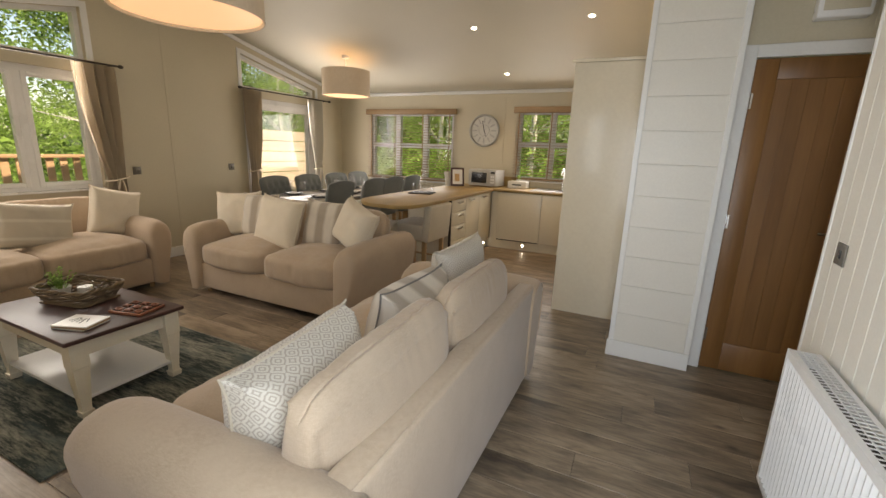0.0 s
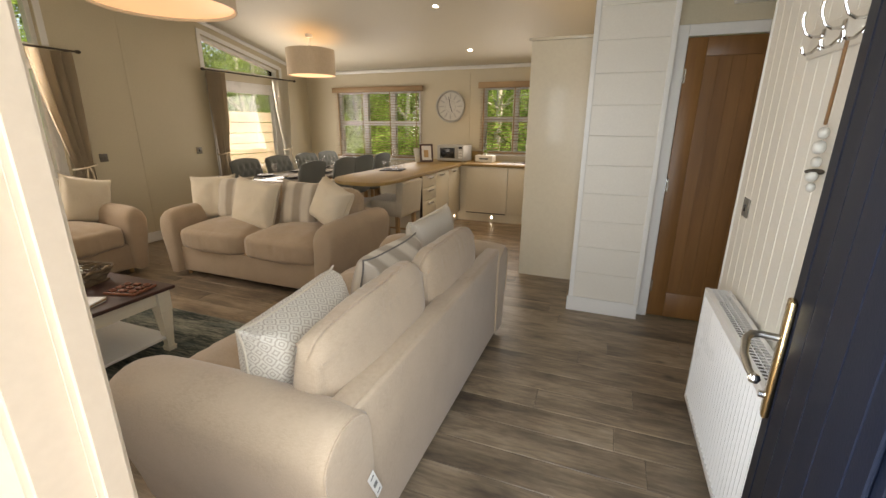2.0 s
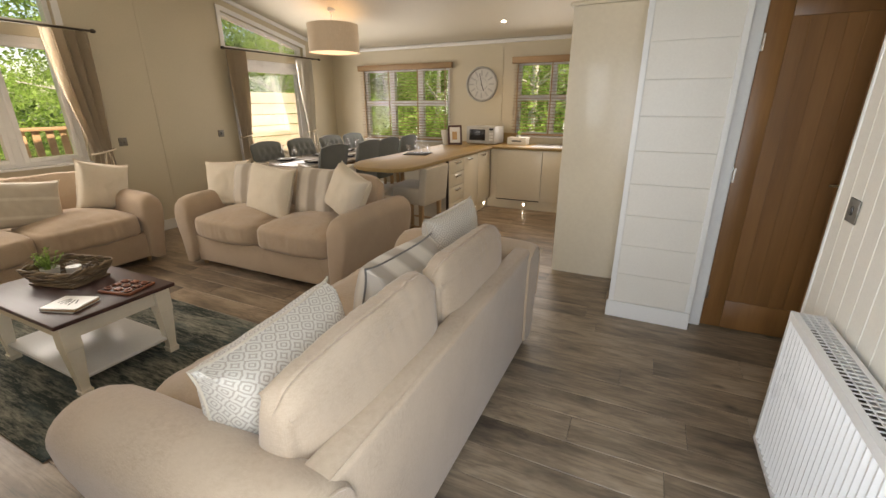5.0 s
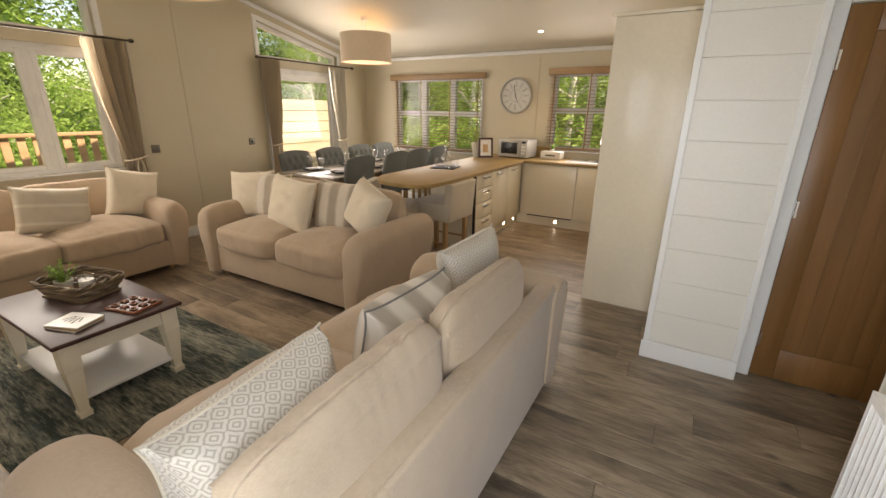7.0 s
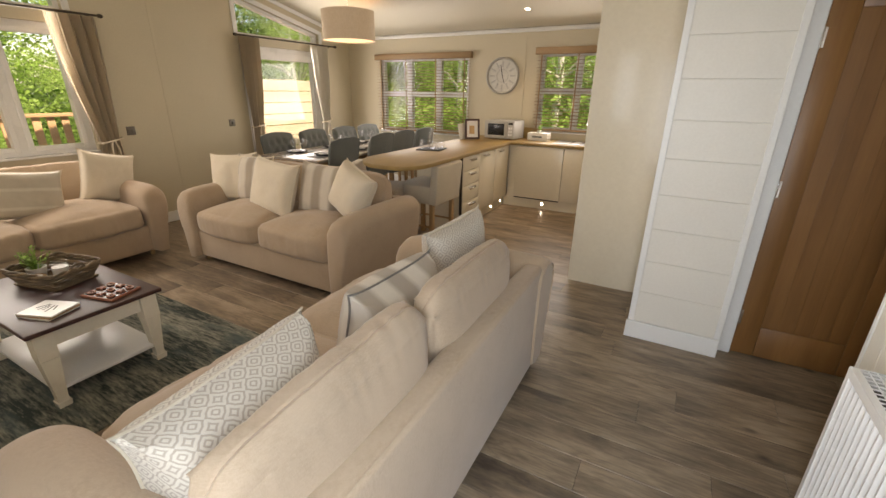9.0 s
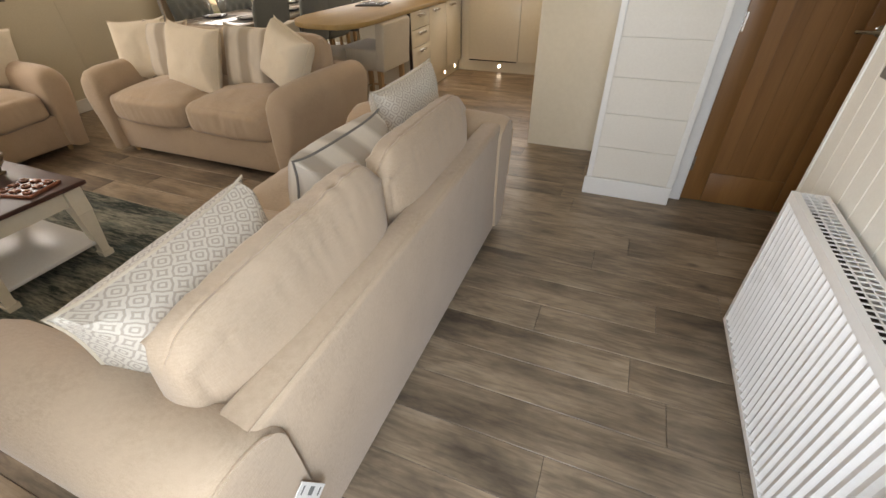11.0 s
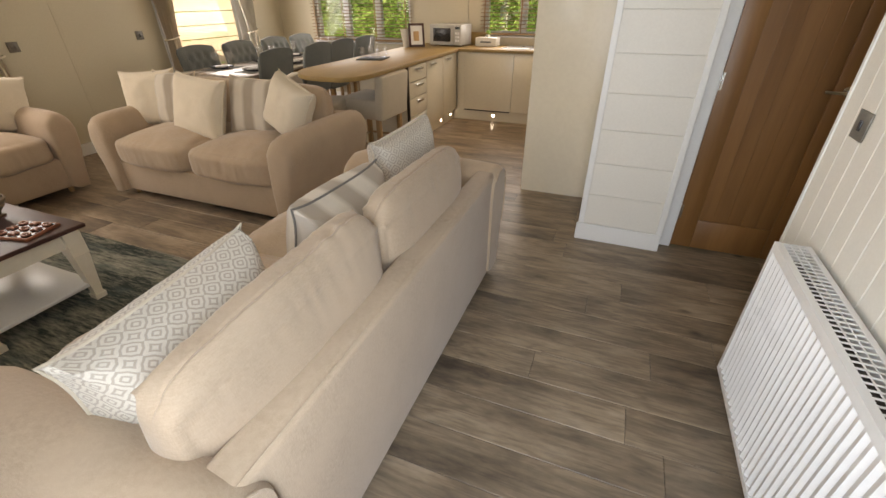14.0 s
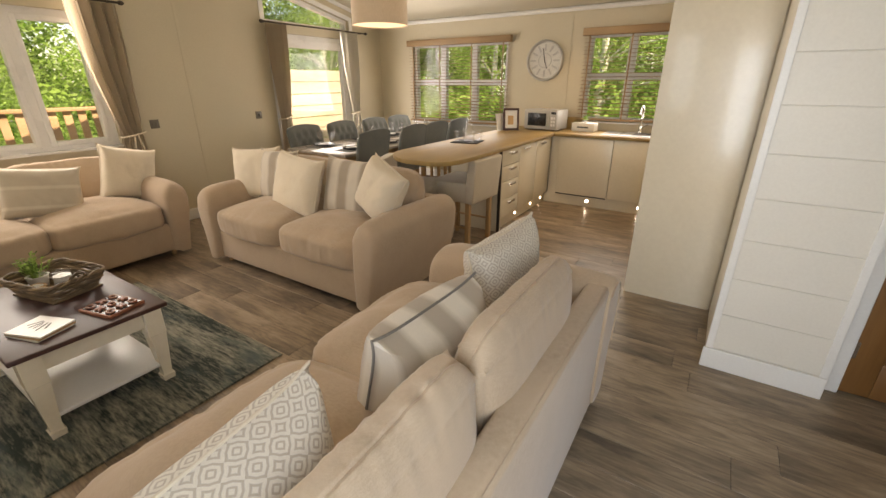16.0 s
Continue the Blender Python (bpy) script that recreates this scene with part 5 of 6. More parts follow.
def thicket(name, boxes, seed, label):
    rng = random.Random(seed)
    clumps = []
    for x0, x1, y0, y1, z0, z1, n in boxes:
        for _ in range(n):
            clumps.append(((rng.uniform(x0, x1), rng.uniform(y0, y1), rng.uniform(z0, z1)), rng.uniform(0.5, 1.1)))
    ob = new(name, leaves(rng, clumps, 0.080, 330))
    return tagged(ob, label, "foliage", kind="stuff")


thicket("woodland_thicket", ((-17.5, -14.5, -13, 12, -0.6, 6.5, 620), (-17.5, -15.5, -13, 12, 5, 10, 380), (-13.5, -11, -9, 10, -0.6, 1.2, 160)), 3, "dense green woodland beyond the deck")
thicket("woodland_thicket", ((-13, 6, 9.5, 12, -0.6, 7.5, 700), (-9, 4, 6.5, 9, -0.6, 1.0, 120)), 4, "dense green woodland beyond the kitchen wall")

# ---- scatter cushions ----


def pattern_material(name, kind):
    """Cloth with a woven lattice of nested squares, or with soft bands."""
    m, t, p, link = nodes_of(name)
    uvn = t.nodes.new("ShaderNodeUVMap")
    uvn.uv_map = "UVMap"
    sep = t.nodes.new("ShaderNodeSeparateXYZ")

    def math_node(op, a, b=None):
        n = node(t, "ShaderNodeMath", op=op)
        for k, v in enumerate((a, b)):
            if v is None:
                continue
            if isinstance(v, (int, float)):
                n.inputs[k].default_value = v
            else:
                link(v, n.inputs[k])
        return n.outputs[0]

    if kind == "lattice":
        mp = t.nodes.new("ShaderNodeMapping")
        mp.inputs["Rotation"].default_value = (0, 0, radians(45))
        mp.inputs["Scale"].default_value = (26, 26, 26)
        link(uvn.outputs[0], mp.inputs[0]), link(mp.outputs[0], sep.inputs[0])
        fx = math_node("ABSOLUTE", math_node("SUBTRACT", math_node("FRACT", sep.outputs[0]), 0.5))
        fy = math_node("ABSOLUTE", math_node("SUBTRACT", math_node("FRACT", sep.outputs[1]), 0.5))
        # squares and four-lobed tiles take turns
        cell = math_node("ADD", math_node("FLOOR", sep.outputs[0]), math_node("FLOOR", sep.outputs[1]))
        odd = math_node("MULTIPLY", math_node("FRACT", math_node("MULTIPLY", cell, 0.5)), 2.0)
        far, low = math_node("MAXIMUM", fx, fy), math_node("MINIMUM", fx, fy)
        lobe = math_node("SUBTRACT", math_node("MULTIPLY", odd, 0.50), 0.22)
        d = math_node("ADD", math_node("MULTIPLY", far, 0.97), math_node("MULTIPLY", math_node("MULTIPLY", low, lobe), math_node("MULTIPLY", far, 2.0)))
        ring = math_node("ABSOLUTE", math_node("SUBTRACT", d, 0.335))
        heart = math_node("ABSOLUTE", math_node("SUBTRACT", d, 0.04))
        pale = math_node("MINIMUM", ring, heart)
        fac = ramp(t, pale, 0.115, 0.065)
        a, b = (0.47, 0.41, 0.34), (0.68, 0.625, 0.535)
    elif kind == "bands":
        link(uvn.outputs[0], sep.inputs[0])
        w = t.nodes.new("ShaderNodeTexWave")
        w.inputs["Scale"].default_value, w.inputs["Distortion"].default_value = 1.8, 0.0
        link(uvn.outputs[0], w.inputs[0])
        fac = ramp(t, w.outputs["Fac"], 0.25, 0.75)
        a, b = (0.42, 0.35, 0.275), (0.70, 0.63, 0.53)
    else:
        link(uvn.outputs[0], sep.inputs[0])
        s = math_node("SINE", math_node("MULTIPLY", sep.outputs[1], 42))
        fac = ramp(t, s, 0.75, 0.98)
        a, b = (0.58, 0.51, 0.405), (0.70, 0.64, 0.53)
    wv = noise_of(t, coords(t, (1, 1, 1)), 420, 2)
    base = mixer(t, fac, a, b)
    link(mixer(t, ramp(t, wv, 0.25, 0.8), mixer(t, 0.18, base, (0.2, 0.17, 0.13)), base), p.inputs["Base Color"])
    p.inputs["Roughness"].default_value = 0.92
    p.inputs["Sheen Weight"].default_value = 0.2
    p.inputs["Specular IOR Level"].default_value = 0.25
    h = math_node("ADD", fac, math_node("MULTIPLY", wv, 0.5))
    bump(t, p, h, 0.35, 0.002)
    return m


M_LATTICE = pattern_material("lattice_cloth", "lattice")
M_BANDS = pattern_material("banded_cloth", "bands")
M_RIBS = pattern_material("ribbed_cloth", "ribs")


def scatter(material, w, h, thick, m, label, piping=None, seed=0.0, lop=0.5):
    c = thing("scatter_cushion", label, "cushion", m, "scatter cushions on the sofas")
    part("cover", pillow(w, h, thick, 30, seed, lop), material, c)
    part("piping", tube(pillow_edge(w, h), 0.0048, 6, True), piping or material, c, "raised piped edge")
    return c


def placed(x, y, z, turn, lean, spin=0.0):
    """Stands on its lower edge: turn about the upright, lean back, spin in its own plane."""
    return pose(x, y, z, 0, 0, turn) @ pose(0, 0, 0, -lean) @ pose(0, 0, 0, 0, spin, 0)


# on the sofa facing the rug
scatter(M_CREAMCLOTH, 0.46, 0.46, 0.17, placed(-3.55, -0.16, 0.70, 24, 14, -3), "plain cream scatter cushion on the sofa", seed=1)
scatter(M_BANDS, 0.43, 0.45, 0.15, placed(-3.32, -0.12, 0.70, 6, 14), "cream and beige banded scatter cushion on the sofa", M_CREAMCLOTH, seed=2)
scatter(M_CREAMCLOTH, 0.56, 0.48, 0.18, placed(-2.93, -0.24, 0.69, -4, 16, 4), "plain oatmeal scatter cushion on the sofa", seed=3)
scatter(M_BANDS, 0.43, 0.45, 0.16, placed(-2.49, -0.12, 0.70, 8, 14, 3), "cream and beige banded scatter cushion on the sofa", M_CREAMCLOTH, seed=4)
scatter(M_CREAMCLOTH, 0.40, 0.40, 0.23, placed(-2.08, -0.21, 0.74, -12, 14, 20), "plain cream scatter cushion leaning on the arm", seed=5)
# on the sofa below the window
scatter(M_RIBS, 0.52, 0.40, 0.17, placed(-4.46, -1.40, 0.665, 84, 12, 8), "cream ribbed scatter cushion on the sofa", M_CREAMCLOTH, seed=6)
scatter(M_CREAMCLOTH, 0.46, 0.47, 0.17, placed(-4.53, -0.77, 0.70, 92, 6, 14), "plain cream scatter cushion on the sofa", seed=7)
# on the sofa by the passage
scatter(M_LATTICE, 0.56, 0.50, 0.26, placed(-0.865, -2.150, 0.588, -86, 4, 3), "cream scatter cushion with woven square lattice", M_BEIGECLOTH, seed=8, lop=0.66)
scatter(M_BANDS, 0.47, 0.46, 0.27, placed(-0.86, -1.47, 0.625, -95, 17, 3), "banded cream scatter cushion with grey piping", M_DARKPIPE, seed=9, lop=0.62)
scatter(M_LATTICE, 0.44, 0.44, 0.19, placed(-0.81, -0.92, 0.69, 80, 2, -6), "cream scatter cushion with woven square lattice", M_BEIGECLOTH, seed=10)
tg = thing("sofa_label", "white care label with grey printed bars on the sofa back", "label", pose(-0.410, -2.385, 0.37, 24))
part("tape", box(-0.001, -0.018, -0.13, 0.001, 0.018, 0.0), M_WHITE, tg, smooth=False)
for z, h in ((-0.02, 0.006), (-0.065, 0.022), (-0.11, 0.006)):
    part("printed_bar", box(0.001, -0.010, z - h / 2, 0.0018, 0.010, z + h / 2), M_GREYCLOTH, tg, smooth=False)

# ---- curtains ----


def curtain(y_top0, y_top1, y_tie0, y_tie1, z_tie, label, mat, tie=True, folds=5):
    """A gathered curtain, drawn to one side and tied; it falls to the floor."""
    c = thing("curtain", label, "curtain", group="curtains on the gable wall")
    n, rows = folds * 8, 40
    x0 = XW + 0.085
    bm = bmesh.new()
    grid = []
    for j in range(rows + 1):
        z = 2.10 - (2.10 - 0.03) * j / rows
        if z > z_tie:
            f = (2.10 - z) / (2.10 - z_tie)
            k = f ** 1.6
        else:
            k = max(0.0, 1 - (z_tie - z) / 0.5 * 0.45) if z > z_tie - 0.5 else 0.55
        a, b = y_top0 + (y_tie0 - y_top0) * k, y_top1 + (y_tie1 - y_top1) * k
        amp = 0.040 * (1 - 0.40 * k)
        row = []
        for i in range(n + 1):
            u = i / n
            ph = 2 * math.pi * folds * u + 0.7 * math.sin(3 * u + 1.3) + 0.25 * noise.noise(Vector((u * 5, z * 2, 1)))
            y = a + (b - a) * u + 0.008 * math.sin(2 * ph)
            row.append(bm.verts.new((x0 + amp * math.sin(ph) + 0.008 * noise.noise(Vector((u * 4, z * 3, 7))), y, z)))
        grid.append(row)
    for j in range(rows):
        for i in range(n):
            bm.faces.new((grid[j][i], grid[j][i + 1], grid[j + 1][i + 1], grid[j + 1][i]))
    bmesh.ops.solidify(bm, geom=bm.faces[:], thickness=0.003)
    part("cloth", bm, mat, c)
    if tie:
        ym, r = (y_tie0 + y_tie1) / 2, abs(y_tie1 - y_tie0) / 2 + 0.012
        loop = [(x0 + 0.05 * math.cos(a), ym + r * math.sin(a), z_tie + 0.02 * math.sin(a)) for a in (2 * math.pi * k / 24 for k in range(24))]
        part("tie_back", tube(loop, 0.008, 6, True), M_CREAMCLOTH, c, "cream rope tie-back")
        for s, dl in ((1, 0.16), (-1, 0.20)):
            part("tassel", tube([(x0 + 0.055, ym + 0.01 * s, z_tie), (x0 + 0.062, ym + 0.03 * s, z_tie - dl * 0.5), (x0 + 0.058, ym + 0.035 * s, z_tie - dl)], [0.006, 0.006, 0.011], 6), M_CREAMCLOTH, c)
    return c


curtain(-0.76, -0.34, -0.58, -0.38, 0.98, "taupe curtain tied back beside the gable window", M_CURTAIN)
curtain(1.16, 1.50, 1.22, 1.40, 1.02, "taupe curtain tied back beside the glazed door", M_CURTAIN)
curtain(2.36, 2.78, 2.52, 2.70, 1.02, "pale lined curtain tied back beside the glazed door", M_VOILE, folds=4)


def pole(y0, y1):
    p = thing("curtain_pole", "slim dark metal curtain pole", "curtain pole", group="curtain poles")
    part("bar", tube([(XW + 0.085, y0, 2.115), (XW + 0.085, y1, 2.115)], 0.010, 10), M_BRONZE, p)
    for y, s in ((y0, -1), (y1, 1)):
        part("finial", moved(lathe([(0.010, 0), (0.018, 0.008), (0.020, 0.03), (0.012, 0.045), (0.0, 0.048)], 12), pose(XW + 0.085, y, 2.115, -90 * s)), M_BRONZE, p)
        part("bracket", tube([(XW, y - s * 0.05, 2.115), (XW + 0.085, y - s * 0.05, 2.115)], 0.007, 8), M_BRONZE, p)
    return p


pole(-2.70, -0.33)
pole(1.16, 2.90)

# ---- switches, sockets, hooks ----


def plate(m, label, w=0.086, h=0.086, rockers=1):
    p = thing("wall_switch", label, "switch", m, "metal switch plates")
    part("faceplate", box(-w / 2, -0.007, -h / 2, w / 2, 0.0, h / 2, 0.003), M_PLATE_METAL, p)
    for k in range(rockers):
        part("rocker", box((k - rockers / 2) * 0.03 + 0.006, -0.0105, -0.016, (k - rockers / 2) * 0.03 + 0.024, -0.0065, 0.016, 0.002), M_BLACK if rockers == 1 else M_PLATE_METAL, p)
    return p


plate(pose(XW, -0.235, 1.055, 0, 0, 90), "brushed metal switch plate on the gable wall", rockers=2)
plate(pose(XW, 0.97, 1.07, 0, 0, 90), "brushed metal switch plate on the gable wall")
plate(pose(XE - 0.004, -0.985, 1.068, 0, 0, -90), "brushed metal light switch on the panelled wall", rockers=1)

hk = thing("coat_rack", "white board with polished double coat hooks", "coat rack")
part("board", box(XE - 0.022, -2.26, 1.655, XE - 0.0045, -1.345, 1.750, 0.005), M_BOARD, hk)
for k in range(6):
    y = -1.46 - 0.140 * k
    h = part("hook", merged(
        tube([(XE - 0.022, y, 1.722), (XE - 0.036, y, 1.712), (XE - 0.054, y, 1.712), (XE - 0.072, y, 1.724), (XE - 0.083, y, 1.748), (XE - 0.087, y, 1.770), (XE - 0.085, y, 1.784)], [0.005, 0.005, 0.0045, 0.0042, 0.0042, 0.0045, 0.0065], 8),
        tube([(XE - 0.022, y, 1.695), (XE - 0.032, y, 1.680), (XE - 0.046, y, 1.664), (XE - 0.060, y, 1.660), (XE - 0.070, y, 1.668), (XE - 0.073, y, 1.682)], [0.005, 0.005, 0.0045, 0.0045, 0.005, 0.006], 8),
        box(XE - 0.028, y - 0.011, 1.670, XE - 0.021, y + 0.011, 1.735, 0.003)), M_CHROME, hk, "polished double coat hook")

ps = thing("pebble_hanging", "string of pale pebbles hanging from a coat hook", "decoration")
part("cord", tube([(XE - 0.060, -1.740, 1.665), (XE - 0.048, -1.705, 1.56), (XE - 0.036, -1.668, 1.44)], 0.005, 6), M_OAK, ps, "brown rope")
for k, (dz, s) in enumerate(((0.0, 0.026), (0.042, 0.030), (0.085, 0.027), (0.126, 0.030), (0.162, 0.021))):
    b = puffed(s * 1.75, s * 1.15, s * 1.35, 2.2, 0, 6, 0.004, k * 2.3)
    part("pebble", moved(b, pose(XE - 0.034, -1.668 + 0.006 * (k % 2), 1.415 - dz, 0, 0, 70)), M_PLASTER, ps, "smooth white pebble")
part("knot", moved(puffed(0.05, 0.03, 0.018, 2.4, 0, 4, 0.003), pose(XE - 0.034, -1.668, 1.30)), M_BRONZE, ps)

fb = thing("fuse_box", "white plastic fuse box above the oak door", "fuse box")
part("case", box(0.80, OY - 0.085, 2.160, 1.035, OY - 0.001, 2.42, 0.010, 3), M_UPVC, fb)
part("cover", box(0.822, OY - 0.093, 2.195, 1.013, OY - 0.084, 2.40, 0.004), M_WALL, fb, "cream tinted flap")

# ---- things on the coffee table ----
TZ = TH + 0.0
M_WICKER = wood("wicker", (0.10, 0.065, 0.035), (0.26, 0.18, 0.10), 0, 30.0, 0.6, per_object=0.3)
bk = thing("wicker_tray", "dark woven wicker tray with handles", "tray", pose(-2.90, -1.83, TZ, 0, 0, 14) @ Matrix.Diagonal((0.88, 0.92, 1.05, 1.0)))
part("bottom", box(-0.18, -0.125, 0.001, 0.18, 0.125, 0.010, 0.003), M_WICKER, bk)


def oval_path(a, b, z, n=56, wob=0.0, ph=0.0):
    out = []
    for k in range(n):
        t = 2 * math.pi * k / n
        c, s = math.cos(t), math.sin(t)
        r = (abs(c) ** 9 + abs(s) ** 9) ** (-1 / 9)
        out.append((a * r * c + wob * math.cos(9 * t + ph) * c, b * r * s + wob * math.cos(9 * t + ph) * s, z + wob * math.sin(9 * t + ph)))
    return out


for k in range(5):
    part("wicker_strand", tube(oval_path(0.172 + 0.008 * k, 0.118 + 0.008 * k, 0.015 + 0.014 * k, 56, 0.003, 1.6 * k), 0.0075, 6, True), M_WICKER, bk)
for k in range(2):
    part("plaited_rim", tube(oval_path(0.210, 0.155, 0.088, 72, 0.007, 3.14 * k), 0.0075, 6, True), M_WICKER, bk)
for s in (-1, 1):
    part("handle", tube([(s * 0.205, -0.05, 0.075), (s * 0.215, -0.03, 0.11), (s * 0.218, 0.0, 0.12), (s * 0.215, 0.03, 0.11), (s * 0.205, 0.05, 0.075)], 0.007, 6), M_WICKER, bk)

pp = thing("pot_plant", "small bushy green plant in a grey pot", "plant", pose(-3.01, -1.87, TZ + 0.011))
part("pot", lathe([(0.035, 0.0), (0.045, 0.05), (0.048, 0.062), (0.042, 0.062), (0.038, 0.05), (0.0, 0.048)], 20), M_PLASTER, pp)
rng = random.Random(77)
bms = []
for k in range(26):
    a, o = rng.uniform(0, 6.28), rng.uniform(0.01, 0.075)
    tip = Vector((o * math.cos(a), o * math.sin(a), rng.uniform(0.11, 0.19) - o * 0.4))
    bms.append(tube([(0.2 * tip.x, 0.2 * tip.y, 0.045), (0.7 * tip.x, 0.7 * tip.y, tip.z * 0.7), tip], [0.0016, 0.0014, 0.0008], 4))
    for q in range(9):
        f = 0.35 + 0.65 * q / 8
        c = Vector((tip.x * f, tip.y * f, 0.045 + (tip.z - 0.045) * f))
        d = Vector((rng.uniform(-1, 1), rng.uniform(-1, 1), rng.uniform(0.0, 1))).normalized() * 0.020
        sd = d.cross(Vector((0.3, 0.5, 1))).normalized() * 0.005
        lb = bmesh.new()
        lb.faces.new([lb.verts.new(v) for v in (c, c + d * 0.5 + sd, c + d, c + d * 0.5 - sd)])
        bms.append(lb)
part("foliage", merged(*bms), M_LEAF, pp)
cj = thing("candle_jar", "glass jar with a white candle", "candle", pose(-2.90, -1.80, TZ + 0.011))
bm = lathe([(0.0, 0.0), (0.042, 0.0), (0.043, 0.09), (0.040, 0.09), (0.039, 0.006), (0.0, 0.006)], 28)
part("jar", bm, M_GLASS, cj)
part("wax", lathe([(0.0, 0.007), (0.038, 0.007), (0.038, 0.065), (0.0, 0.066)], 24), M_WHITE, cj)
part("wick", tube([(0, 0, 0.065), (0.001, 0, 0.075)], 0.0012, 5), M_BLACK, cj)
for k, (x, y, s) in enumerate(((-2.79, -1.79, 0.036), (-2.83, -1.86, 0.030), (-2.93, -1.90, 0.040))):
    d = thing("tealight_holder", "small pale wooden tealight holder in the tray", "candle holder", pose(x, y, TZ + 0.011), "tealight holders")
    part("body", lathe([(s * 0.9, 0.0), (s, 0.008), (s, 0.034), (s * 0.8, 0.038), (s * 0.7, 0.034), (0.0, 0.033)], 20), M_LEG, d)
    part("wax", lathe([(0.0, 0.0345), (s * 0.66, 0.0345), (s * 0.66, 0.036), (0, 0.036)], 18, False), M_WHITE, d)

nb = thing("stack_of_cards", "pale printed booklet stack with grey sketched motif", "booklets", pose(-2.49, -2.02, TZ, 0, 0, 20))
for k in range(3):
    part("booklet", moved(box(-0.095, -0.075, 0.0, 0.095, 0.075, 0.0065, 0.001), pose(0.003 * (k % 2), 0.002 * k, 0.007 * k, 0, 0, 2.5 * (k - 1))), (M_PLASTER, M_LEG, M_WHITE)[k], nb, smooth=False)
for k in range(5):
    part("sketched_bar", moved(box(-0.05 + 0.02 * k, -0.035 + 0.008 * (k % 3), 0.0207, -0.043 + 0.02 * k, 0.02 + 0.01 * (k % 2), 0.0212), pose(0, 0, 0, 0, 0, 15 * (k - 2))), M_GREYCLOTH, nb, smooth=False)

M_REDWOOD = wood("reddish_wood", (0.24, 0.075, 0.04), (0.40, 0.15, 0.08), 0, 16, 0.4, per_object=0.1)
gm = thing("noughts_and_crosses_set", "wooden noughts and crosses board with carved pieces", "board game", pose(-2.46, -1.76, TZ, 0, 0, 14))
part("board", box(-0.105, -0.085, 0.0, 0.105, 0.085, 0.014, 0.003), M_REDWOOD, gm)
for i in range(3):
    for j in range(3):
        x, y = (i - 1) * 0.066, (j - 1) * 0.053
        # thin black plate painted in for the shade of a hollow
        part("recess", box(x - 0.029, y - 0.023, 0.0142, x + 0.029, y + 0.023, 0.0150), M_BLACK, gm, smooth=False)
        if (i + j) % 2 == 0:
            part("nought", moved(tube([(0.018 * math.cos(2 * math.pi * k / 16), 0.014 * math.sin(2 * math.pi * k / 16), 0.019) for k in range(16)], 0.0048, 6, True), pose(x, y, 0)), M_REDWOOD, gm)
        else:
            part("cross", merged(moved(box(-0.022, -0.005, 0.015, 0.022, 0.005, 0.024, 0.0015), pose(x, y, 0, 0, 0, 38)), moved(box(-0.022, -0.005, 0.015, 0.022, 0.005, 0.0243, 0.0015), pose(x, y, 0, 0, 0, -38))), M_REDWOOD, gm)

# ---- kitchen things ----
ck = thing("wall_clock", "round pale wall clock with roman numeral bars", "clock", pose(-2.27, YF - 0.001, 1.70, 90))
R = 0.245
part("face", lathe([(0.0, 0.012), (R - 0.03, 0.012), (R - 0.03, 0.016), (0, 0.016)], 48, False), M_PLASTER, ck)
part("rim", lathe([(R - 0.035, 0.0), (R - 0.030, 0.030), (R - 0.015, 0.042), (R, 0.030), (R, 0.0)], 56, False), M_SILVER, ck, "brushed silver rim")
part("inner_ring", tube([(0.085 * math.cos(2 * math.pi * k / 36), 0.085 * math.sin(2 * math.pi * k / 36), 0.018) for k in range(36)], 0.003, 6, True), M_SILVER, ck)
for k in range(12):
    part("numeral_bar", moved(box(-0.011, 0.115, 0.0165, 0.011, 0.195, 0.0195), pose(0, 0, 0, 0, 0, 30 * k)), M_SILVER, ck, smooth=False)
for ang, ln in ((-160, 0.10), (12, 0.15)):
    part("clock_hand", moved(box(-0.004, -0.02, 0.021, 0.004, ln, 0.023), pose(0, 0, 0, 0, 0, ang)), M_BLACK, ck, smooth=False)

mw = thing("microwave", "silver microwave oven with black door window", "microwave", pose(-2.11, 3.10, WT, 0, 0, -6) @ Matrix.Diagonal((0.9, 0.9, 0.93, 1)))
part("casing", box(-0.25, -0.16, 0.012, 0.25, 0.19, 0.27, 0.008), M_SILVER, mw, "silver painted casing")
part("door", box(-0.245, -0.178, 0.02, 0.14, -0.161, 0.262, 0.004), M_SILVER, mw)
part("door_window", box(-0.19, -0.1805, 0.06, 0.09, -0.1775, 0.225, 0.002), M_BLACK, mw, "black glass window")
part("control_panel", box(0.145, -0.175, 0.02, 0.246, -0.161, 0.262, 0.003), M_SILVER, mw)
part("display", box(0.16, -0.1775, 0.215, 0.232, -0.1745, 0.245), M_BLACK, mw, smooth=False)
for k in range(6):
    part("button", box(0.163 + 0.036 * (k % 2), -0.1775, 0.06 + 0.045 * (k // 2), 0.188 + 0.036 * (k % 2), -0.1745, 0.09 + 0.045 * (k // 2), 0.002), M_UPVC, mw)
for sx in (-0.2, 0.2):
    part("foot", lathe([(0.014, 0.0), (0.014, 0.012)], 10), M_BLACK, mw).location = (sx, 0.0, 0)

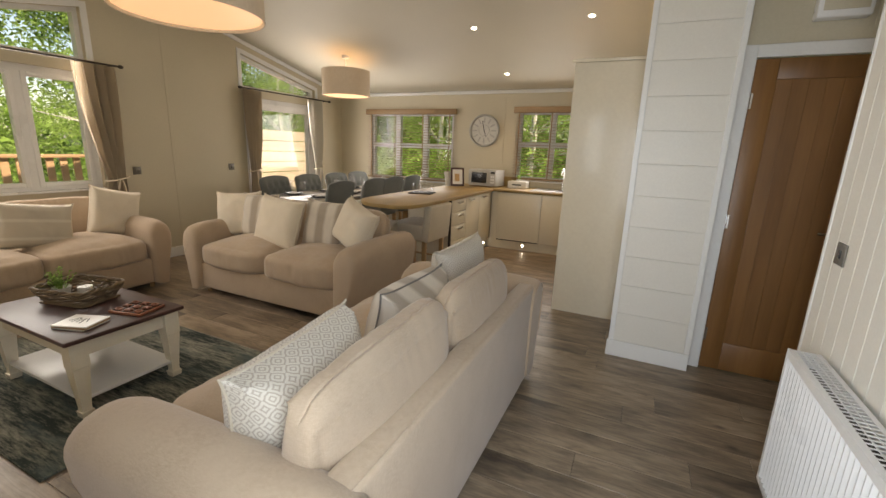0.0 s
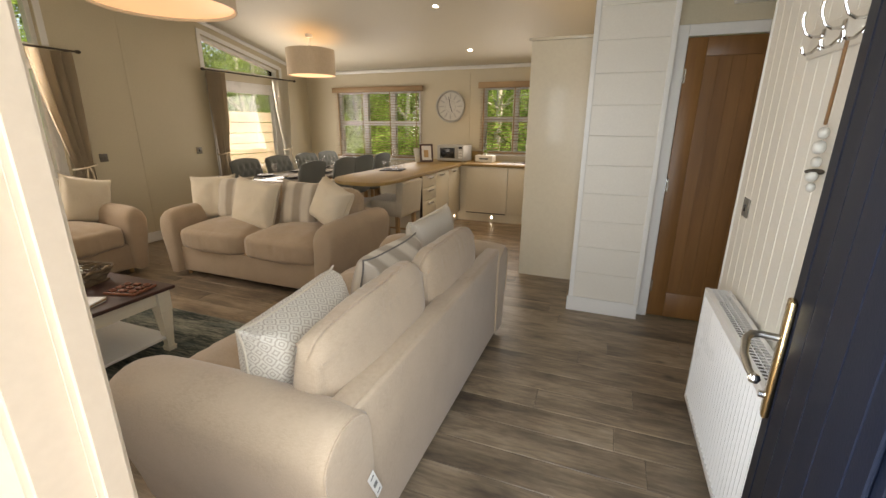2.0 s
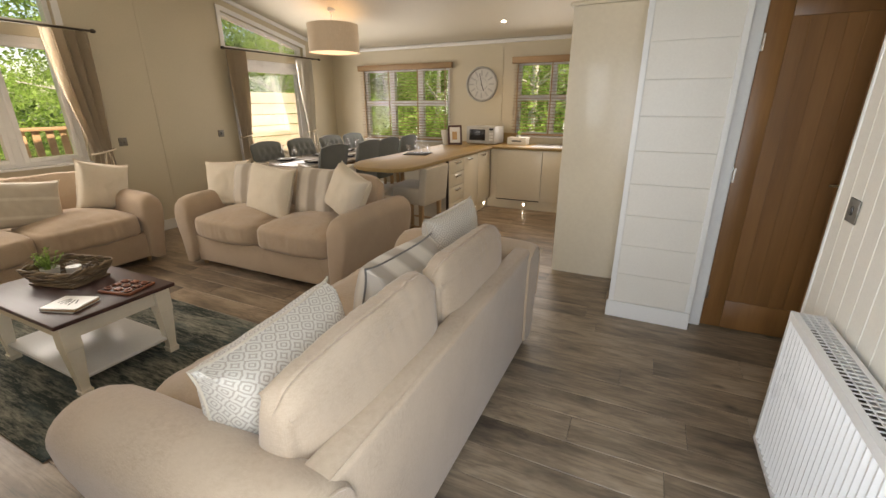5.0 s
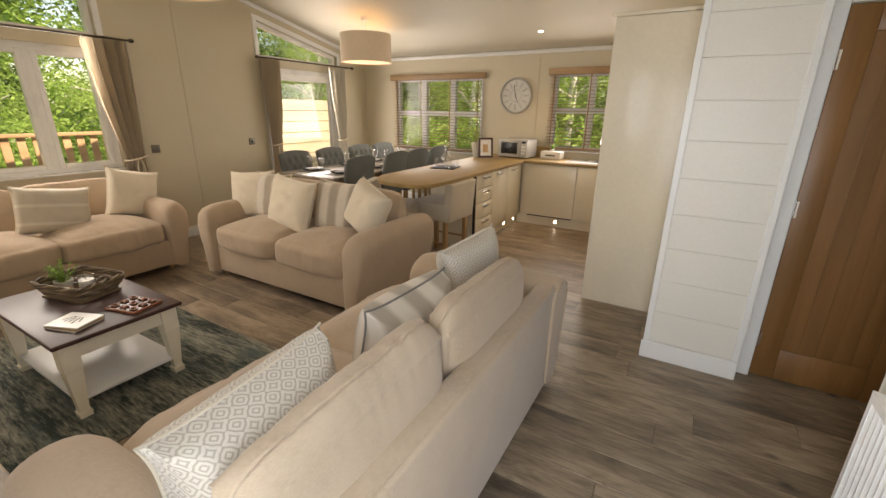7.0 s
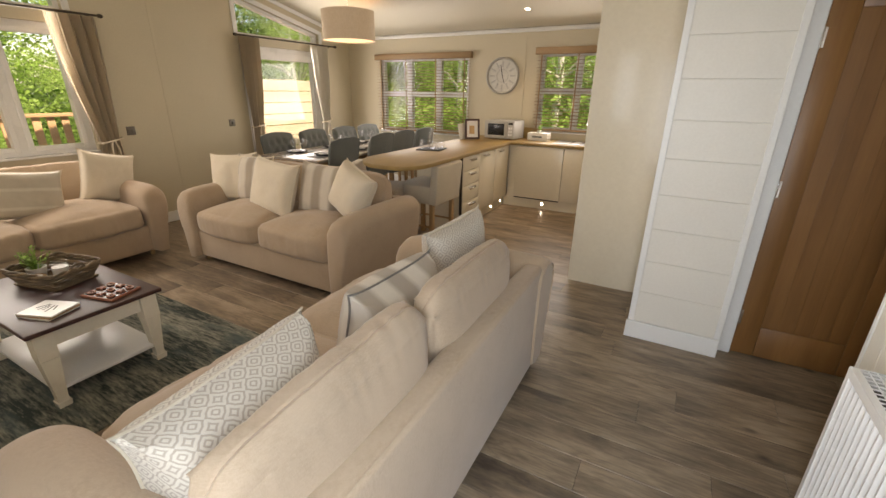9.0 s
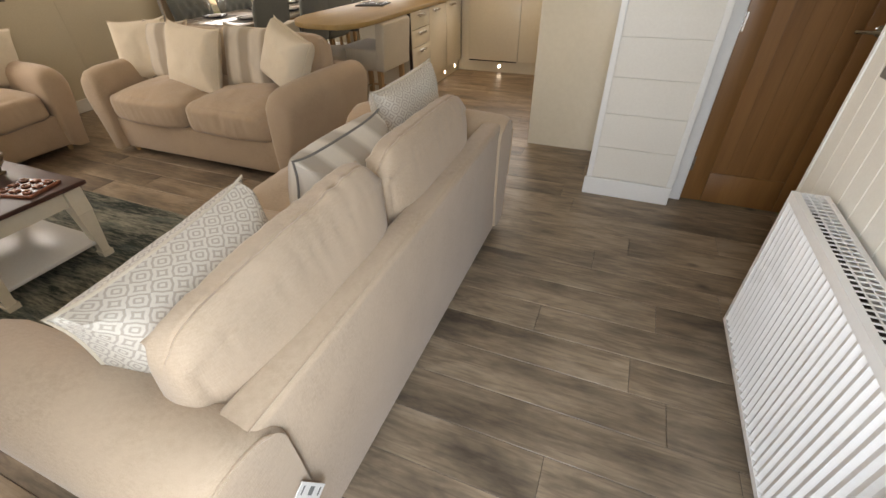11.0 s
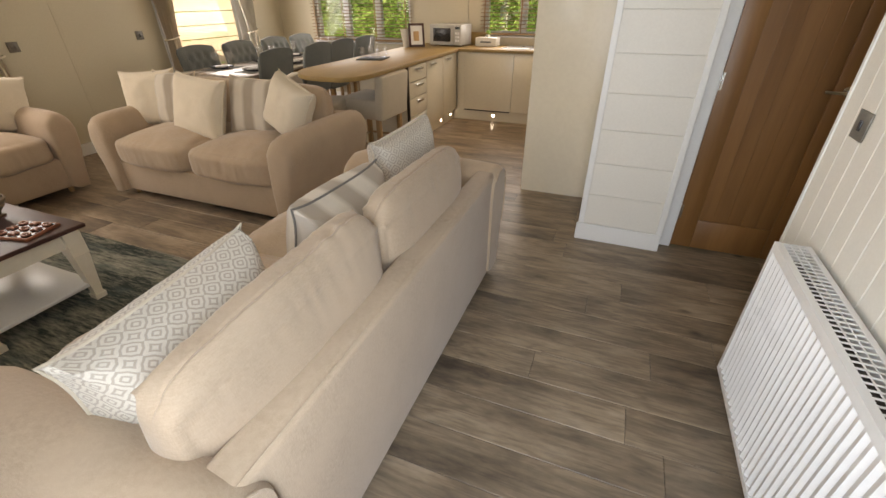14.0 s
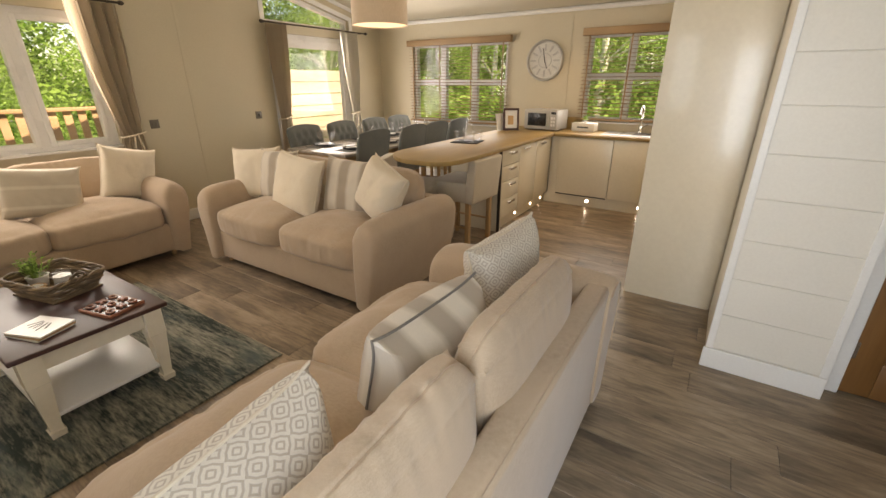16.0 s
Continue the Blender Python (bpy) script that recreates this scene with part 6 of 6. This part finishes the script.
pf = thing("photo_frame", "standing wooden photo frame with pale print", "photo frame", pose(-2.42, 2.72, WT, 0, 0, 34) @ pose(0, 0, 0.004, -14))
bm = bmesh.new()
for x0, x1, z0, z1 in ((-0.10, -0.075, 0, 0.27), (0.075, 0.10, 0, 0.27), (-0.075, 0.075, 0, 0.025), (-0.075, 0.075, 0.245, 0.27)):
    add_box(bm, x0, -0.012, z0, x1, 0.008, z1)
part("frame", bm, M_DARKTOP, pf, smooth=False)
part("print", box(-0.075, -0.004, 0.025, 0.075, 0.0, 0.245), M_WHITE, pf, smooth=False)
part("picture_patch", box(-0.04, -0.0052, 0.07, 0.03, -0.0042, 0.18), M_LEG, pf, smooth=False)
pf2 = thing("leaflet_stand", "folded pale leaflet standing on the worktop", "leaflet", pose(-2.53, 2.66, WT, 0, 0, 78) @ pose(0, 0, 0.003, -12))
part("sheet", box(-0.075, -0.002, 0.0, 0.075, 0.002, 0.21), M_PLASTER, pf2, smooth=False)

ty = thing("slate_tray", "square black slate tray on the breakfast bar", "tray", pose(-2.36, 1.50, WT, 0, 0, 12))
part("slate", box(-0.14, -0.14, 0.0, 0.14, 0.14, 0.010, 0.003), M_SLATE, ty)


def turned_glass(name, label, cat, prof, x, y, z, group):
    g = thing(name, label, cat, pose(x, y, z), group)
    part("vessel", lathe(prof, 24), M_GLASS, g)
    return g


dc = turned_glass("decanter", "clear glass water carafe on the slate tray", "carafe", [(0.0, 0.0), (0.055, 0.0), (0.062, 0.03), (0.050, 0.11), (0.024, 0.17), (0.022, 0.21), (0.030, 0.235), (0.027, 0.235), (0.019, 0.21), (0.021, 0.17), (0.046, 0.11), (0.058, 0.03), (0.05, 0.006), (0.0, 0.006)], -2.36, 1.52, WT + 0.0105, "glassware")
part("stopper", moved(lathe([(0.0, 0.20), (0.016, 0.205), (0.017, 0.24), (0.026, 0.262), (0.018, 0.29), (0.0, 0.295)], 18), pose(0, 0, 0)), M_GLASS, dc)
for x, y in ((-2.45, 1.44), (-2.28, 1.44), (-2.44, 1.59), (-2.27, 1.58)):
    turned_glass("tumbler", "clear glass tumbler on the slate tray", "glass", [(0.0, 0.0), (0.030, 0.0), (0.036, 0.10), (0.0335, 0.10), (0.028, 0.008), (0.0, 0.008)], x, y, WT + 0.0105, "tumblers on the tray")

bx = thing("storage_box", "small white wooden storage box on the worktop", "box", pose(-1.62, 3.17, WT, 0, 0, -4))
part("box_body", box(-0.14, -0.08, 0.0, 0.14, 0.08, 0.10, 0.004), M_BOARD, bx)
part("printed_bar", box(-0.07, -0.0815, 0.04, 0.07, -0.0802, 0.06), M_GREYCLOTH, bx, smooth=False)
hb = thing("herb_pot", "small green herb in a white pot", "plant", pose(-1.62, 3.17, WT + 0.101))
part("pot", lathe([(0.02, 0), (0.026, 0.03), (0.0, 0.028)], 14), M_WHITE, hb)
lf = new("foliage", leaves(random.Random(9), [((0, 0, 0.055), 0.03)], 0.014, 60))
lf.parent = hb
ub = thing("chopping_board", "oak chopping board standing against the wall", "chopping board", pose(-1.80, 3.30, WT))
part("slab", moved(box(-0.10, -0.010, 0.0, 0.10, 0.010, 0.15, 0.004), pose(0, 0, 0, -8)), M_WORKTOP, ub)
sk = thing("sink", "stainless steel sink set in the worktop", "sink")
part("rim", box(-1.36, 2.86, WT + 0.001, -0.62, 3.28, WT + 0.006, 0.002), M_STEEL, sk)
# flat dark sheet on the rim, for the shade in a sunken bowl
part("bowl", box(-1.02, 2.92, WT + 0.0062, -0.68, 3.22, WT + 0.0075), M_BRONZE, sk, smooth=False)
tp = thing("kitchen_tap", "chrome swan-neck kitchen tap", "tap", pose(-0.98, 3.24, WT + 0.006))
part("spout", tube([(0, 0, 0), (0, 0, 0.22), (0, -0.012, 0.27), (0, -0.05, 0.305), (0, -0.10, 0.30), (0, -0.13, 0.26), (0, -0.135, 0.22)], 0.011, 10), M_CHROME, tp)
part("base", lathe([(0.026, 0), (0.026, 0.012), (0.018, 0.03), (0.018, 0.09)], 18), M_CHROME, tp)
part("lever", tube([(0.018, 0, 0.07), (0.05, 0, 0.085), (0.075, 0, 0.10)], 0.006, 8), M_CHROME, tp)

# ---- the laid table ----
M_PLATE = surface("dark_stoneware", (0.03, 0.035, 0.045), (0.06, 0.065, 0.075), 8, 60, 0.2, relief=0)
M_MAT = fabric("grey_placemat", (0.12, 0.11, 0.10), (0.18, 0.17, 0.155), 200)
M_NAPKIN = fabric("grey_napkin", (0.33, 0.31, 0.29), (0.42, 0.40, 0.37), 300)
for x, s in ((-4.03, 1), (-3.57, -1)):
    for y in (1.07, 1.70, 2.30, 2.86):
        mt = tagged(part("placemat", moved(box(-0.11, -0.19, 0, 0.11, 0.19, 0.004, 0.0015), pose(x, y, 0.7555)), M_MAT), "dark woven placemat on the dining table", "placemat", "place settings")
        p = thing("dinner_plate", "dark stoneware dinner plate on the placemat", "plate", pose(x, y, 0.760), "place settings")
        part("plate", lathe([(0.0, 0.004), (0.08, 0.003), (0.085, 0.0), (0.09, 0.003), (0.125, 0.016), (0.127, 0.019), (0.09, 0.008), (0.0, 0.007)], 30), M_PLATE, p)
        n = thing("napkin", "folded grey napkin on the plate", "napkin", pose(x, y, 0.7765, 0, 0, 20 * s))
        part("fold", puffed(0.10, 0.16, 0.018, 4, 0.3, 5, 0.003, y), M_NAPKIN, n)
        turned_glass("wine_glass", "clear stemmed wine glass on the dining table", "glass", [(0.0, 0.0), (0.034, 0.0), (0.034, 0.003), (0.006, 0.008), (0.004, 0.085), (0.015, 0.10), (0.036, 0.13), (0.038, 0.155), (0.030, 0.20), (0.0285, 0.20), (0.0365, 0.155), (0.034, 0.13), (0.012, 0.103), (0.0, 0.10)], x + s * 0.14, y - 0.17, 0.7555, "wine glasses")
